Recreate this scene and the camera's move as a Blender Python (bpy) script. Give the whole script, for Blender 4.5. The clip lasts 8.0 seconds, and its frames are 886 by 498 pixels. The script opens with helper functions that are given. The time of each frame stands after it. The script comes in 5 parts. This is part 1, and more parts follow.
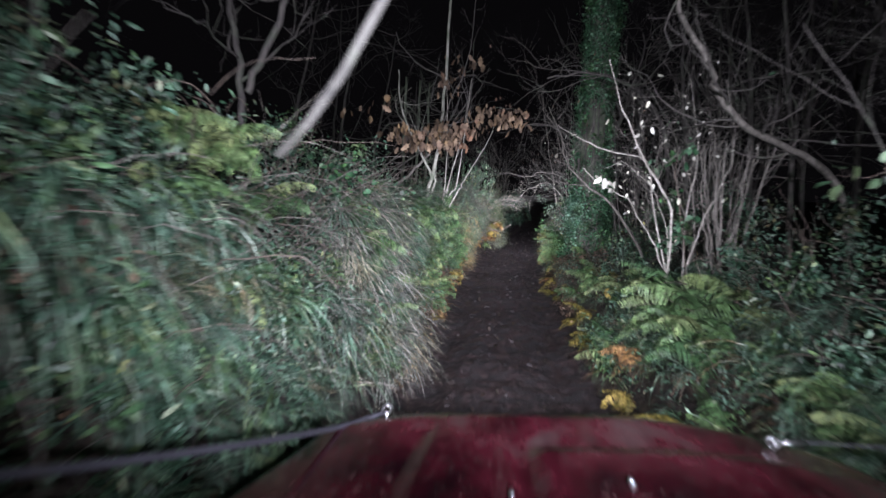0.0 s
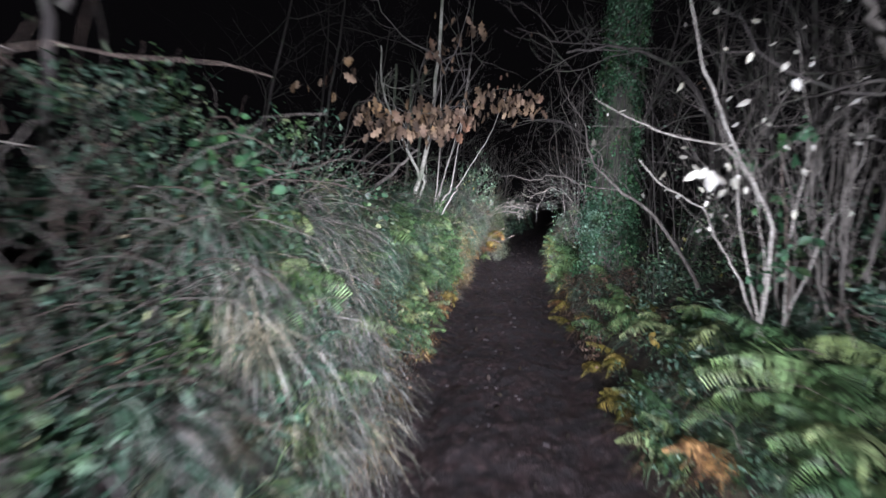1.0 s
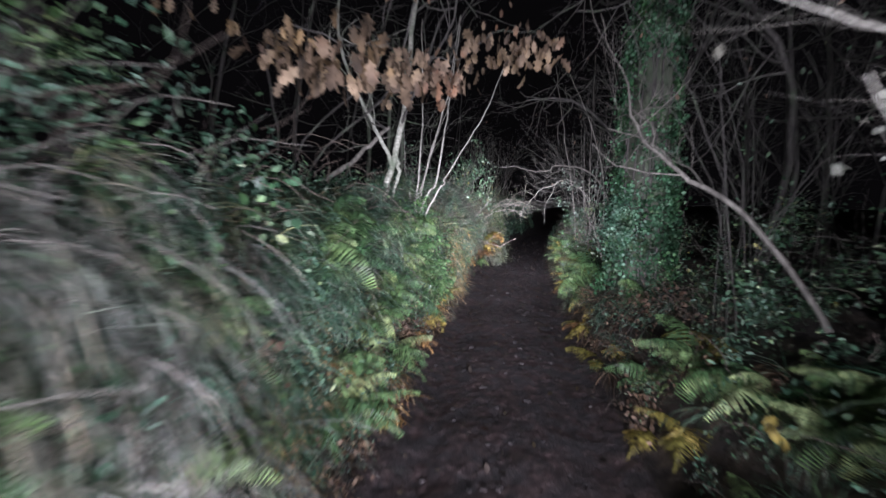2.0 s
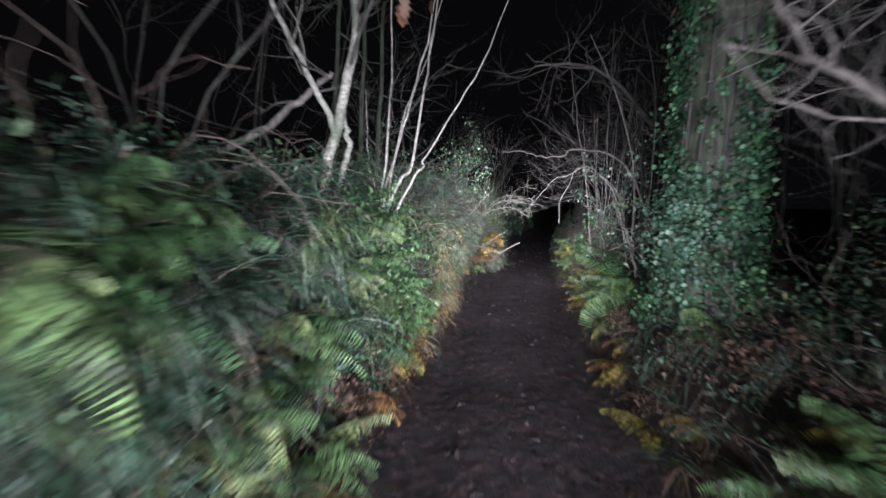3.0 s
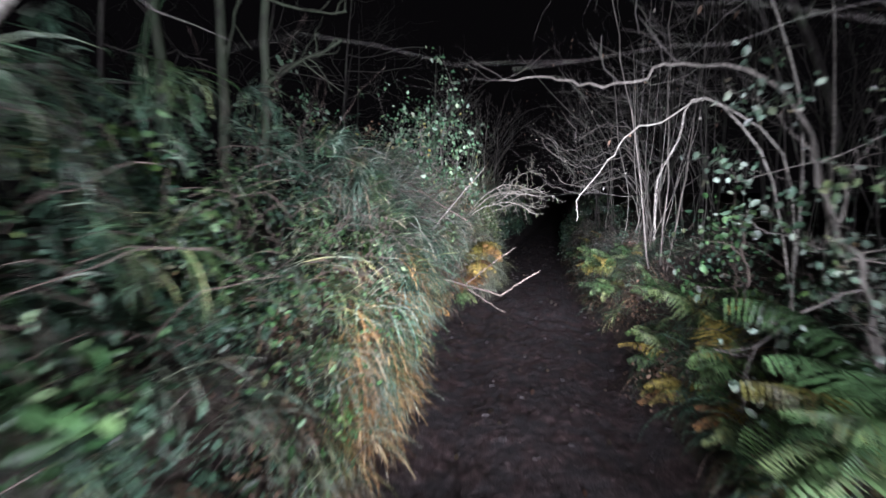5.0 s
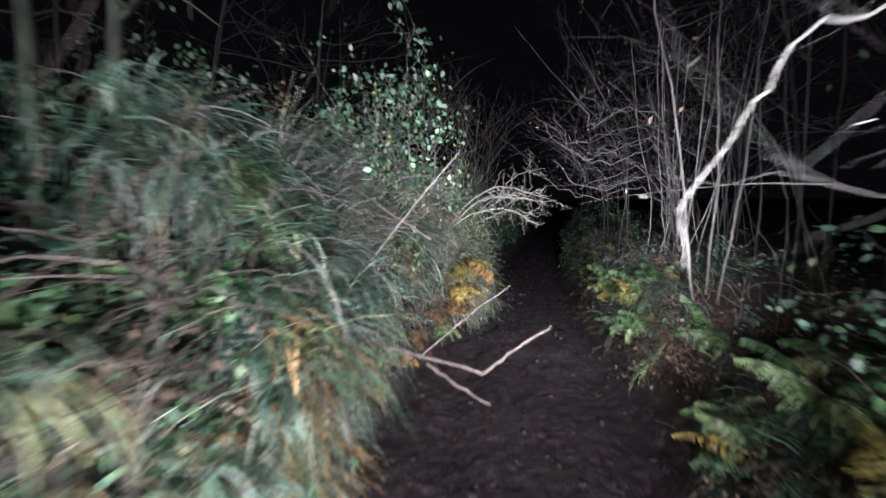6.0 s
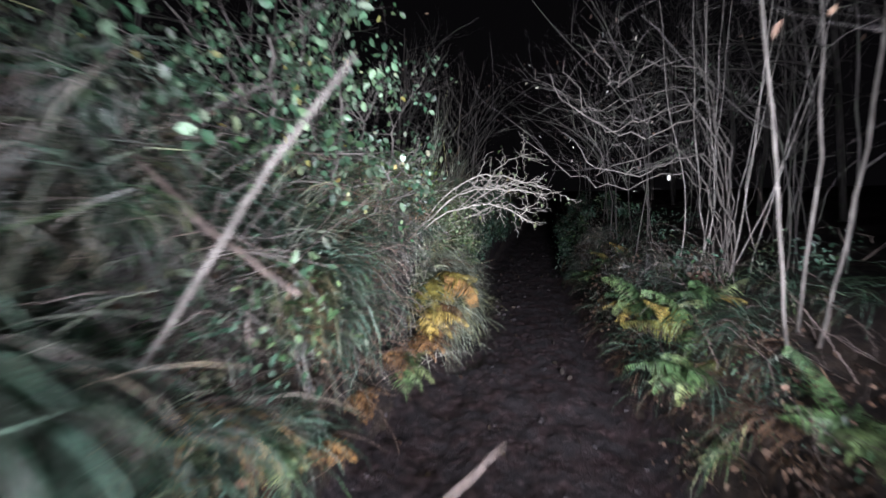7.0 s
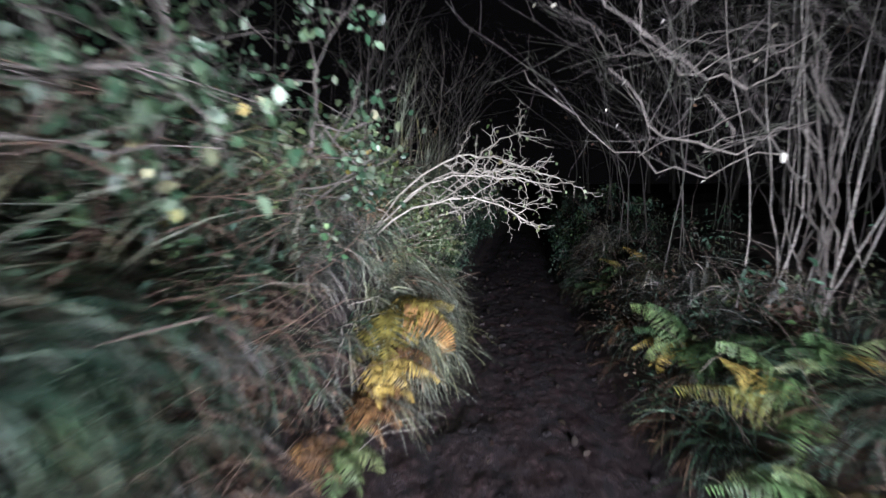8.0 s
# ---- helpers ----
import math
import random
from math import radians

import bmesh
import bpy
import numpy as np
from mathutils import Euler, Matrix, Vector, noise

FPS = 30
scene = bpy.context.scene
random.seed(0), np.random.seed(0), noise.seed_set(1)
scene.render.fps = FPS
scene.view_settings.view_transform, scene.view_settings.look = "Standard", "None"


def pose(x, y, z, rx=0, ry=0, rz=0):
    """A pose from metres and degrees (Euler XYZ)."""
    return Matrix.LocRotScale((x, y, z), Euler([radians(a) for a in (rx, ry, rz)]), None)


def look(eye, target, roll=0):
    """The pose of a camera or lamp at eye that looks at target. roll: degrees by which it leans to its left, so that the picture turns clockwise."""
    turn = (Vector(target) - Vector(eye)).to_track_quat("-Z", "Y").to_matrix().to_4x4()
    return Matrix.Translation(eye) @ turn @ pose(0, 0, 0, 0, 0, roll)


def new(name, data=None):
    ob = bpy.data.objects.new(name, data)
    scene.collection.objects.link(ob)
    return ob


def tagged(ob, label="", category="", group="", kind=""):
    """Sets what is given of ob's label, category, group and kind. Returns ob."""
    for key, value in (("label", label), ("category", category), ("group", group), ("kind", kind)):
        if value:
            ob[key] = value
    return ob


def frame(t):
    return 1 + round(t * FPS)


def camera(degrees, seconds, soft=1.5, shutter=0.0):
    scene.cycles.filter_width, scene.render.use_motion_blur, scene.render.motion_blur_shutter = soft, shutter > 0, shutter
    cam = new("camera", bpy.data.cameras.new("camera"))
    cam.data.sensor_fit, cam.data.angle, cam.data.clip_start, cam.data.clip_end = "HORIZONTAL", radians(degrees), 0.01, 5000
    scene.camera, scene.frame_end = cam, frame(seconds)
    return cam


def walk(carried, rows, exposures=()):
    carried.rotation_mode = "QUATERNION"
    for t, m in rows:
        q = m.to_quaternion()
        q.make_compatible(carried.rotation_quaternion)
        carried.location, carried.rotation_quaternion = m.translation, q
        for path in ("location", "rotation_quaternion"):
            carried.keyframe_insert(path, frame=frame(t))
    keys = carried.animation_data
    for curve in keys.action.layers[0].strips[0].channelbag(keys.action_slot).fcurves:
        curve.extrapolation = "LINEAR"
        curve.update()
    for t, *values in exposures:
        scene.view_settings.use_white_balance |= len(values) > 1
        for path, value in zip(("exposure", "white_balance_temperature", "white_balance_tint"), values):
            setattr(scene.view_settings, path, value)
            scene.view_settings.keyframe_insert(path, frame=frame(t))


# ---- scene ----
cam = camera(89.6, 8.0, soft=1.5, shutter=0.75)
PATH = [
    (0, (0.028, 0.005, 1.941), (0.017, 1.99, 1.696), 1.1),
    (0.5, (0.085, 0.764, 1.929), (0.071, 2.75, 1.687), 1.7),
    (1, (0.154, 1.581, 1.931), (0.148, 3.569, 1.71), 1.9),
    (1.5, (0.205, 2.437, 1.918), (0.21, 4.424, 1.688), 2.6),
    (1.7, (0.254, 2.787, 1.914), (0.258, 4.774, 1.69), 2.0),
    (2.8, (0.477, 4.73, 1.808), (0.479, 6.717, 1.58), 1.0),
    (3, (0.498, 5.11, 1.805), (0.519, 7.097, 1.578), 1.6),
    (3.5, (0.62, 6.061, 1.779), (0.644, 8.043, 1.519), 0.7),
    (4, (0.718, 6.982, 1.778), (0.741, 8.964, 1.509), 1.4),
    (4.2, (0.747, 7.358, 1.773), (0.784, 9.34, 1.51), 1.5),
    (5.5, (1.056, 9.373, 1.752), (1.11, 11.359, 1.521), -1.2),
    (6, (1.206, 10.14, 1.743), (1.28, 12.126, 1.524), -0.4),
    (6.5, (1.341, 10.896, 1.738), (1.424, 12.879, 1.492), -0.9),
    (7, (1.48, 11.608, 1.739), (1.599, 13.588, 1.49), -1.1),
    (7.5, (1.59, 12.278, 1.723), (1.731, 14.255, 1.45), 0.1),
    (8, (1.722, 12.963, 1.716), (1.904, 14.934, 1.426), -0.2),
]
walk(cam, [(t, look(eye, target, roll)) for t, eye, target, roll in PATH])

# ---- light: a black night, the off-road vehicle's cold white headlamps, and unseen spots added along its way ----
world = bpy.data.worlds.new("night")
world.use_nodes = True
world.node_tree.nodes["Background"].inputs[0].default_value = (0.55, 0.5, 0.62, 1)
world.node_tree.nodes["Background"].inputs[1].default_value = 0.004
scene.world = world


# serves the vehicle's own headlamps and the spots added without fixtures
def lamp_or_standin(x, y, z, aim, watts, cone):
    data = bpy.data.lights.new("lamp_or_standin", "SPOT")
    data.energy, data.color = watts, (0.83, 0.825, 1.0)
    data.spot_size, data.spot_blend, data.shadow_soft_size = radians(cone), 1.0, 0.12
    new("lamp_or_standin", data).matrix_world = look((x, y, z), aim)


# added spots in place of the moving vehicle's lamps: x, y, z, aim point, power, cone
STANDIN_LAMPS = [
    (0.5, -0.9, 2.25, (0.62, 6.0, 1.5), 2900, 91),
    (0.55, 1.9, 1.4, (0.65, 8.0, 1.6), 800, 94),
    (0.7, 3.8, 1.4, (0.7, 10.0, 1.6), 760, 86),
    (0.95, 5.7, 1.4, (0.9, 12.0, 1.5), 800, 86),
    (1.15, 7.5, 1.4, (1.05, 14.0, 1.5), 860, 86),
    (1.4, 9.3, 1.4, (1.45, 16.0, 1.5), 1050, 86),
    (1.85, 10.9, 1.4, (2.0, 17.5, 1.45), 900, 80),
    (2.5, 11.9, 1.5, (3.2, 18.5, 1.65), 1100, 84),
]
for sx, sy, sz, aim, watts, cone in STANDIN_LAMPS:
    lamp_or_standin(sx, sy, sz, aim, watts, cone)
# the standing vehicle's own two headlamps
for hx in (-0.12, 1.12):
    lamp_or_standin(hx, 1.8, 0.8, (0.7, 9.0, 0.5), 190, 104)

# ---- materials ----
def nodes_of(name):
    mat = bpy.data.materials.new(name)
    mat.use_nodes = True
    nt = mat.node_tree
    return mat, nt, nt.nodes["Principled BSDF"]


def add(nt, kind, **inputs):
    n = nt.nodes.new(kind)
    for k, v in inputs.items():
        n.inputs[k.replace("_", " ")].default_value = v
    return n


def ramp(nt, factor, stops):
    n = nt.nodes.new("ShaderNodeValToRGB")
    while len(n.color_ramp.elements) < len(stops):
        n.color_ramp.elements.new(0.5)
    for e, (pos, col) in zip(n.color_ramp.elements, stops):
        e.position, e.color = pos, (*col, 1)
    nt.links.new(factor, n.inputs[0])
    return n.outputs[0]


def mixed(nt, factor, a, b, mode="MIX"):
    n = nt.nodes.new("ShaderNodeMix")
    n.data_type, n.blend_type = "RGBA", mode
    for sock, v in ((n.inputs[0], factor), (n.inputs[6], a), (n.inputs[7], b)):
        if isinstance(v, (int, float)):
            sock.default_value = v
        elif isinstance(v, tuple):
            sock.default_value = (*v, 1)
        else:
            nt.links.new(v, sock)
    return n.outputs[2]


def leaf_material(name, stops, rough=0.5, single=False, shine=0.3, through_light=0.25, clump=7.0, patches=0.85):
    """Leaf tissue: each leaf has its own tone from the stops, with blotches, duller and brighter clumps and browned patches, and lets a little light through."""
    mat, nt, b = nodes_of(name)
    if single:
        tone = add(nt, "ShaderNodeObjectInfo").outputs["Random"]
    else:
        tone = add(nt, "ShaderNodeNewGeometry").outputs["Random Per Island"]
    col = ramp(nt, tone, stops)
    tex = add(nt, "ShaderNodeTexCoord")
    n1 = add(nt, "ShaderNodeTexNoise", Scale=38.0, Detail=3.0)
    n2 = add(nt, "ShaderNodeTexNoise", Scale=2.3, Detail=3.0)
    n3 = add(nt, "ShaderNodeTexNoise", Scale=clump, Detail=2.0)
    for n in (n1, n2, n3):
        nt.links.new(tex.outputs["Object"], n.inputs["Vector"])
    col = mixed(nt, 0.5, col, ramp(nt, n1.outputs[0], [(0.3, (0.45, 0.4, 0.35)), (0.65, (1.0, 1.0, 1.0))]), "MULTIPLY")
    col = mixed(nt, patches, col, ramp(nt, n2.outputs[0], [(0.33, (0.85, 0.52, 0.36)), (0.44, (0.72, 0.86, 0.95)), (0.54, (0.85, 1.05, 1.0)), (0.66, (1.1, 1.15, 0.62))]), "MULTIPLY")
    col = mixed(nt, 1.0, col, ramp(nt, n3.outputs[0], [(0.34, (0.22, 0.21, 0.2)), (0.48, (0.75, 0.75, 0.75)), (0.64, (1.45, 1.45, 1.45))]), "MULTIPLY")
    nt.links.new(col, b.inputs["Base Color"])
    b.inputs["Roughness"].default_value = rough
    b.inputs["Specular IOR Level"].default_value = shine
    if through_light > 0:
        tr = add(nt, "ShaderNodeBsdfTranslucent")
        nt.links.new(col, tr.inputs[0])
        mx = nt.nodes.new("ShaderNodeMixShader")
        mx.inputs[0].default_value = through_light
        nt.links.new(b.outputs[0], mx.inputs[1])
        nt.links.new(tr.outputs[0], mx.inputs[2])
        nt.links.new(mx.outputs[0], nt.nodes["Material Output"].inputs[0])
    return mat


def bark_material(name, dark, mid, pale, bands=False, moss=0.0, scale=1.0):
    mat, nt, b = nodes_of(name)
    tex = add(nt, "ShaderNodeTexCoord")
    mp = add(nt, "ShaderNodeMapping")
    mp.inputs["Scale"].default_value = (30 * scale, 30 * scale, (60 if bands else 7) * scale)
    nt.links.new(tex.outputs["Object"], mp.inputs[0])
    fine = add(nt, "ShaderNodeTexNoise", Scale=1.0, Detail=5.0, Roughness=0.65)
    nt.links.new(mp.outputs[0], fine.inputs["Vector"])
    big = add(nt, "ShaderNodeTexNoise", Scale=4.0 * scale, Detail=3.0)
    nt.links.new(tex.outputs["Object"], big.inputs["Vector"])
    col = ramp(nt, fine.outputs[0], [(0.3, dark), (0.5, mid), (0.72, pale)])
    col = mixed(nt, 0.55, col, ramp(nt, big.outputs[0], [(0.35, (0.45, 0.45, 0.42)), (0.65, (1.0, 1.0, 1.0))]), "MULTIPLY")
    if moss > 0:
        mn = add(nt, "ShaderNodeTexNoise", Scale=6.0, Detail=4.0)
        nt.links.new(tex.outputs["Object"], mn.inputs["Vector"])
        mask = ramp(nt, mn.outputs[0], [(0.58 - 0.3 * moss, (0, 0, 0)), (0.85 - 0.3 * moss, (0.8, 0.8, 0.8))])
        col = mixed(nt, mask, col, (0.05, 0.07, 0.04))
    nt.links.new(col, b.inputs["Base Color"])
    b.inputs["Roughness"].default_value = 0.8
    bump = add(nt, "ShaderNodeBump", Strength=0.5, Distance=0.01)
    nt.links.new(fine.outputs[0], bump.inputs["Height"])
    nt.links.new(bump.outputs[0], b.inputs["Normal"])
    return mat


def earth_material(name, dark, mid, pale, wet):
    mat, nt, b = nodes_of(name)
    tex = add(nt, "ShaderNodeTexCoord")
    big = add(nt, "ShaderNodeTexNoise", Scale=4.6, Detail=5.0, Roughness=0.6)
    clod = add(nt, "ShaderNodeTexNoise", Scale=14.0, Detail=6.0, Roughness=0.7)
    grit = add(nt, "ShaderNodeTexVoronoi", Scale=55.0)
    for n in (big, clod, grit):
        nt.links.new(tex.outputs["Object"], n.inputs["Vector"])
    col = ramp(nt, clod.outputs[0], [(0.32, dark), (0.52, mid), (0.72, pale)])
    col = mixed(nt, 0.85, col, ramp(nt, big.outputs[0], [(0.40, (0.2, 0.19, 0.21)), (0.60, (1.2, 1.2, 1.2))]), "MULTIPLY")
    nt.links.new(col, b.inputs["Base Color"])
    rough = ramp(nt, big.outputs[0], [(0.4, (0.85,) * 3), (0.62, (0.85 - wet,) * 3)])
    nt.links.new(rough, b.inputs["Roughness"])
    bump = add(nt, "ShaderNodeBump", Strength=0.9, Distance=0.03)
    nt.links.new(clod.outputs[0], bump.inputs["Height"])
    b2 = add(nt, "ShaderNodeBump", Strength=0.5, Distance=0.008)
    nt.links.new(grit.outputs[0], b2.inputs["Height"])
    nt.links.new(bump.outputs[0], b2.inputs["Normal"])
    nt.links.new(b2.outputs[0], b.inputs["Normal"])
    return mat


M_MUD = earth_material("lane_mud", (0.007, 0.005, 0.0052), (0.027, 0.018, 0.018), (0.09, 0.063, 0.06), 0.45)
M_SOIL = earth_material("bank_soil", (0.012, 0.009, 0.006), (0.032, 0.022, 0.015), (0.07, 0.05, 0.035), 0.15)
M_STONE = earth_material("lane_stone", (0.016, 0.012, 0.012), (0.032, 0.025, 0.025), (0.06, 0.05, 0.05), 0.3)
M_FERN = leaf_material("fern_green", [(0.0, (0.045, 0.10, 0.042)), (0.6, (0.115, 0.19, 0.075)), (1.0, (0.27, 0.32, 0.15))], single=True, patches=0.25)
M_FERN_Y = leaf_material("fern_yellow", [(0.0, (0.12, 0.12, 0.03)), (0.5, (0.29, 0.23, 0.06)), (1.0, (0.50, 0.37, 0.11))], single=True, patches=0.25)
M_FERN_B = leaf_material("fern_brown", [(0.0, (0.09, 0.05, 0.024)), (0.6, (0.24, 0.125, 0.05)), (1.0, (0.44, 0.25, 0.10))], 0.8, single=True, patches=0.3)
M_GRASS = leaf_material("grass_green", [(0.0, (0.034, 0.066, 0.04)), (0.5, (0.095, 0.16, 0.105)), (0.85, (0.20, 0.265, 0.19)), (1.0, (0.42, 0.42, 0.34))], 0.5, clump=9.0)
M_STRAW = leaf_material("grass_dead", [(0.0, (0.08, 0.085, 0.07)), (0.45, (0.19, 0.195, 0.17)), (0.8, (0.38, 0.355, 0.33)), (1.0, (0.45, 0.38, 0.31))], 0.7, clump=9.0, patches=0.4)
M_HAY = leaf_material("pale_hay", [(0.0, (0.11, 0.12, 0.08)), (0.5, (0.30, 0.30, 0.21)), (1.0, (0.56, 0.54, 0.42))], 0.7)
M_PALEGREEN = leaf_material("pale_bramble", [(0.0, (0.07, 0.10, 0.045)), (0.5, (0.16, 0.20, 0.10)), (0.85, (0.30, 0.33, 0.19)), (1.0, (0.48, 0.46, 0.33))], 0.55)
# dead grass whose orange also holds the amber lamp light falling on it
M_AMBER_LIT = leaf_material("grass_amber_lit", [(0.0, (0.15, 0.075, 0.03)), (0.4, (0.36, 0.20, 0.08)), (0.75, (0.60, 0.40, 0.19)), (1.0, (0.70, 0.60, 0.40))], 0.7, clump=10.0, patches=0.2)
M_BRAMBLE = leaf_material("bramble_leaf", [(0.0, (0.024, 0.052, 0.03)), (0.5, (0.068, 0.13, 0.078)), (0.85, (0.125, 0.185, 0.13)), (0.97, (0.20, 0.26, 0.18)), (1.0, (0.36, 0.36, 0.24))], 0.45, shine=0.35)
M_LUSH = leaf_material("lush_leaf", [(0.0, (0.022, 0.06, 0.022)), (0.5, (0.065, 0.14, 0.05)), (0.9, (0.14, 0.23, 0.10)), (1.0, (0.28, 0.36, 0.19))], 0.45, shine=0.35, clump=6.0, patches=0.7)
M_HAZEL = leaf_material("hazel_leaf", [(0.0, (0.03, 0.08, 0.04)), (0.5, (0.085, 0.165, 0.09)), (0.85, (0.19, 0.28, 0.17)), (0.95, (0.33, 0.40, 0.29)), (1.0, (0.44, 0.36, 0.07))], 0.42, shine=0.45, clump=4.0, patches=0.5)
M_PALE = leaf_material("pale_leaf", [(0.0, (0.46, 0.46, 0.38)), (0.6, (0.66, 0.65, 0.56)), (1.0, (0.74, 0.73, 0.66))], 0.45, clump=3.0, patches=0.2)
M_SPOT = leaf_material("spotted_leaf", [(0.0, (0.05, 0.09, 0.055)), (0.6, (0.14, 0.19, 0.13)), (1.0, (0.42, 0.44, 0.36))], 0.4, shine=0.5)
M_OAK = leaf_material("oak_leaf_brown", [(0.0, (0.045, 0.028, 0.019)), (0.6, (0.115, 0.072, 0.048)), (1.0, (0.24, 0.16, 0.11))], 0.65, clump=5.0, patches=0.2)
M_OAKLEAF = leaf_material("oak_leaf", [(0.0, (0.06, 0.036, 0.022)), (0.5, (0.135, 0.085, 0.055)), (1.0, (0.25, 0.165, 0.11))], 0.75, clump=5.0, patches=0.5)
M_IVY = leaf_material("ivy_leaf", [(0.0, (0.02, 0.055, 0.026)), (0.6, (0.055, 0.13, 0.062)), (0.9, (0.11, 0.21, 0.12)), (1.0, (0.18, 0.28, 0.18))], 0.5, shine=0.25, clump=5.0, patches=0.6)
# lighter copy of the ivy: part of the beam's brightness is in its colour
M_LIT_IVY = leaf_material("lit_ivy_leaf", [(0.0, (0.04, 0.10, 0.06)), (0.6, (0.10, 0.19, 0.125)), (1.0, (0.2, 0.3, 0.22))], 0.5, shine=0.25, clump=6.0, patches=0.3)
M_LITTER = leaf_material("leaf_litter", [(0.0, (0.03, 0.02, 0.015)), (0.6, (0.03, 0.021, 0.017)), (1.0, (0.065, 0.045, 0.035))], 0.8, shine=0.15, through_light=0)
M_TWIG = bark_material("twig_bark", (0.045, 0.041, 0.035), (0.11, 0.10, 0.086), (0.22, 0.205, 0.18))
M_DARKBARK = bark_material("dark_bark", (0.017, 0.015, 0.013), (0.045, 0.04, 0.036), (0.10, 0.09, 0.08), moss=0.3)
M_CANE = bark_material("cane_bark", (0.028, 0.021, 0.017), (0.075, 0.057, 0.045), (0.16, 0.125, 0.10))
M_REDCANE = bark_material("withered_cane", (0.04, 0.024, 0.015), (0.11, 0.072, 0.048), (0.22, 0.16, 0.115))
M_BIRCH = bark_material("birch_bark", (0.075, 0.07, 0.055), (0.26, 0.26, 0.215), (0.52, 0.52, 0.46), bands=True, moss=0.5)
M_PALEBARK = bark_material("hazel_bark", (0.10, 0.095, 0.08), (0.29, 0.275, 0.24), (0.52, 0.50, 0.45), bands=True)
M_THORN = bark_material("thorn_bark", (0.16, 0.15, 0.12), (0.38, 0.36, 0.30), (0.58, 0.56, 0.49))
M_BRANCH = bark_material("blotched_bark", (0.003, 0.003, 0.0025), (0.026, 0.025, 0.021), (0.05, 0.049, 0.043), bands=True, moss=0.3, scale=0.35)
M_TRUNK = bark_material("mossy_bark", (0.010, 0.011, 0.008), (0.034, 0.038, 0.025), (0.095, 0.1, 0.07), moss=0.6, scale=0.7)

# ---- mesh helpers ----
def mesh_of(name, verts, groups, mat, smooth=True):
    """A mesh from an array of corners and a list of face arrays, each of one corner count."""
    verts = np.asarray(verts, dtype=np.float32).reshape(-1, 3)
    groups = [np.asarray(g, dtype=np.int32) for g in groups if len(g)]
    me = bpy.data.meshes.new(name)
    me.vertices.add(len(verts))
    me.vertices.foreach_set("co", verts.ravel())
    sizes = np.concatenate([np.full(len(g), g.shape[1], dtype=np.int32) for g in groups])
    loops = np.concatenate([g.ravel() for g in groups])
    me.loops.add(len(loops))
    me.loops.foreach_set("vertex_index", loops)
    me.polygons.add(len(sizes))
    me.polygons.foreach_set("loop_start", np.concatenate([[0], np.cumsum(sizes)[:-1]]).astype(np.int32))
    me.polygons.foreach_set("use_smooth", np.full(len(sizes), smooth))
    me.update(calc_edges=True)
    me.materials.append(mat)
    return me


def part(name, me, parent, label=""):
    ob = new(name, me)
    ob.parent = parent
    return tagged(ob, label)


def base(name, loc, label, category, group="", kind=""):
    ob = new(name)
    ob.location = loc
    ob.empty_display_size = 0.1
    return tagged(ob, label, category, group, kind)


class Tubes:
    """Collects tapered, bent tubes into one mesh."""

    def __init__(self, origin=(0, 0, 0)):
        self.v, self.f, self.caps, self.n, self.o = [], [], {}, 0, np.array(origin, dtype=float)

    def tube(self, pts, radii, sides=5, cap=False):
        pts = np.asarray(pts, dtype=float) - self.o
        k = len(pts)
        radii = np.broadcast_to(np.asarray(radii, dtype=float), (k,))
        tan = np.gradient(pts, axis=0)
        tan /= np.linalg.norm(tan, axis=1, keepdims=True) + 1e-9
        ref = np.array([0.3, 0.9, 0.31]) if abs(tan[0] @ np.array([0.3, 0.9, 0.31])) < 0.9 else np.array([1.0, 0, 0])
        a = np.cross(tan, ref)
        a /= np.linalg.norm(a, axis=1, keepdims=True) + 1e-9
        b = np.cross(tan, a)
        th = np.arange(sides) * 2 * math.pi / sides
        ring = a[:, None] * np.cos(th)[None, :, None] + b[:, None] * np.sin(th)[None, :, None]
        self.v.append((pts[:, None] + ring * radii[:, None, None]).reshape(-1, 3))
        i = np.arange(k - 1)[:, None] * sides
        j = np.arange(sides)[None]
        j2 = (j + 1) % sides
        self.f.append(np.stack([i + j, i + j2, i + sides + j2, i + sides + j], axis=-1).reshape(-1, 4) + self.n)
        if cap:
            self.caps.setdefault(sides, []).append(np.arange(sides)[::-1] + self.n)
            self.caps.setdefault(sides, []).append(np.arange(sides) + self.n + (k - 1) * sides)
        self.n += k * sides

    def mesh(self, name, mat):
        return mesh_of(name, np.concatenate(self.v), [np.concatenate(self.f), *[np.array(c) for c in self.caps.values()]], mat)


LEAF_V = np.array([(0, 0, 0), (-0.30, 0.32, 0.07), (-0.27, 0.68, 0.04), (0, 1, -0.10), (0.27, 0.68, 0.04), (0.30, 0.32, 0.07), (0, 0.5, -0.02)])
LEAF_Q = np.array([(0, 6, 2, 1), (0, 5, 4, 6)])
LEAF_T = np.array([(6, 3, 2), (6, 4, 3)])


OAK_V = np.array([(0, 0, 0), (-0.10, 0.18, 0.02), (-0.27, 0.28, 0.06), (-0.13, 0.42, 0.02), (-0.33, 0.56, 0.07), (-0.16, 0.68, 0.02), (-0.22, 0.84, 0.0), (0, 1, -0.12),
                  (0.22, 0.84, 0.0), (0.16, 0.68, 0.02), (0.33, 0.56, 0.07), (0.13, 0.42, 0.02), (0.27, 0.28, 0.06), (0.10, 0.18, 0.02), (0, 0.5, -0.03)])
OAK_T = np.array([(14, (k + 1) % 14, k) for k in range(14)])


def unit(a):
    return a / (np.linalg.norm(a, axis=-1, keepdims=True) + 1e-9)


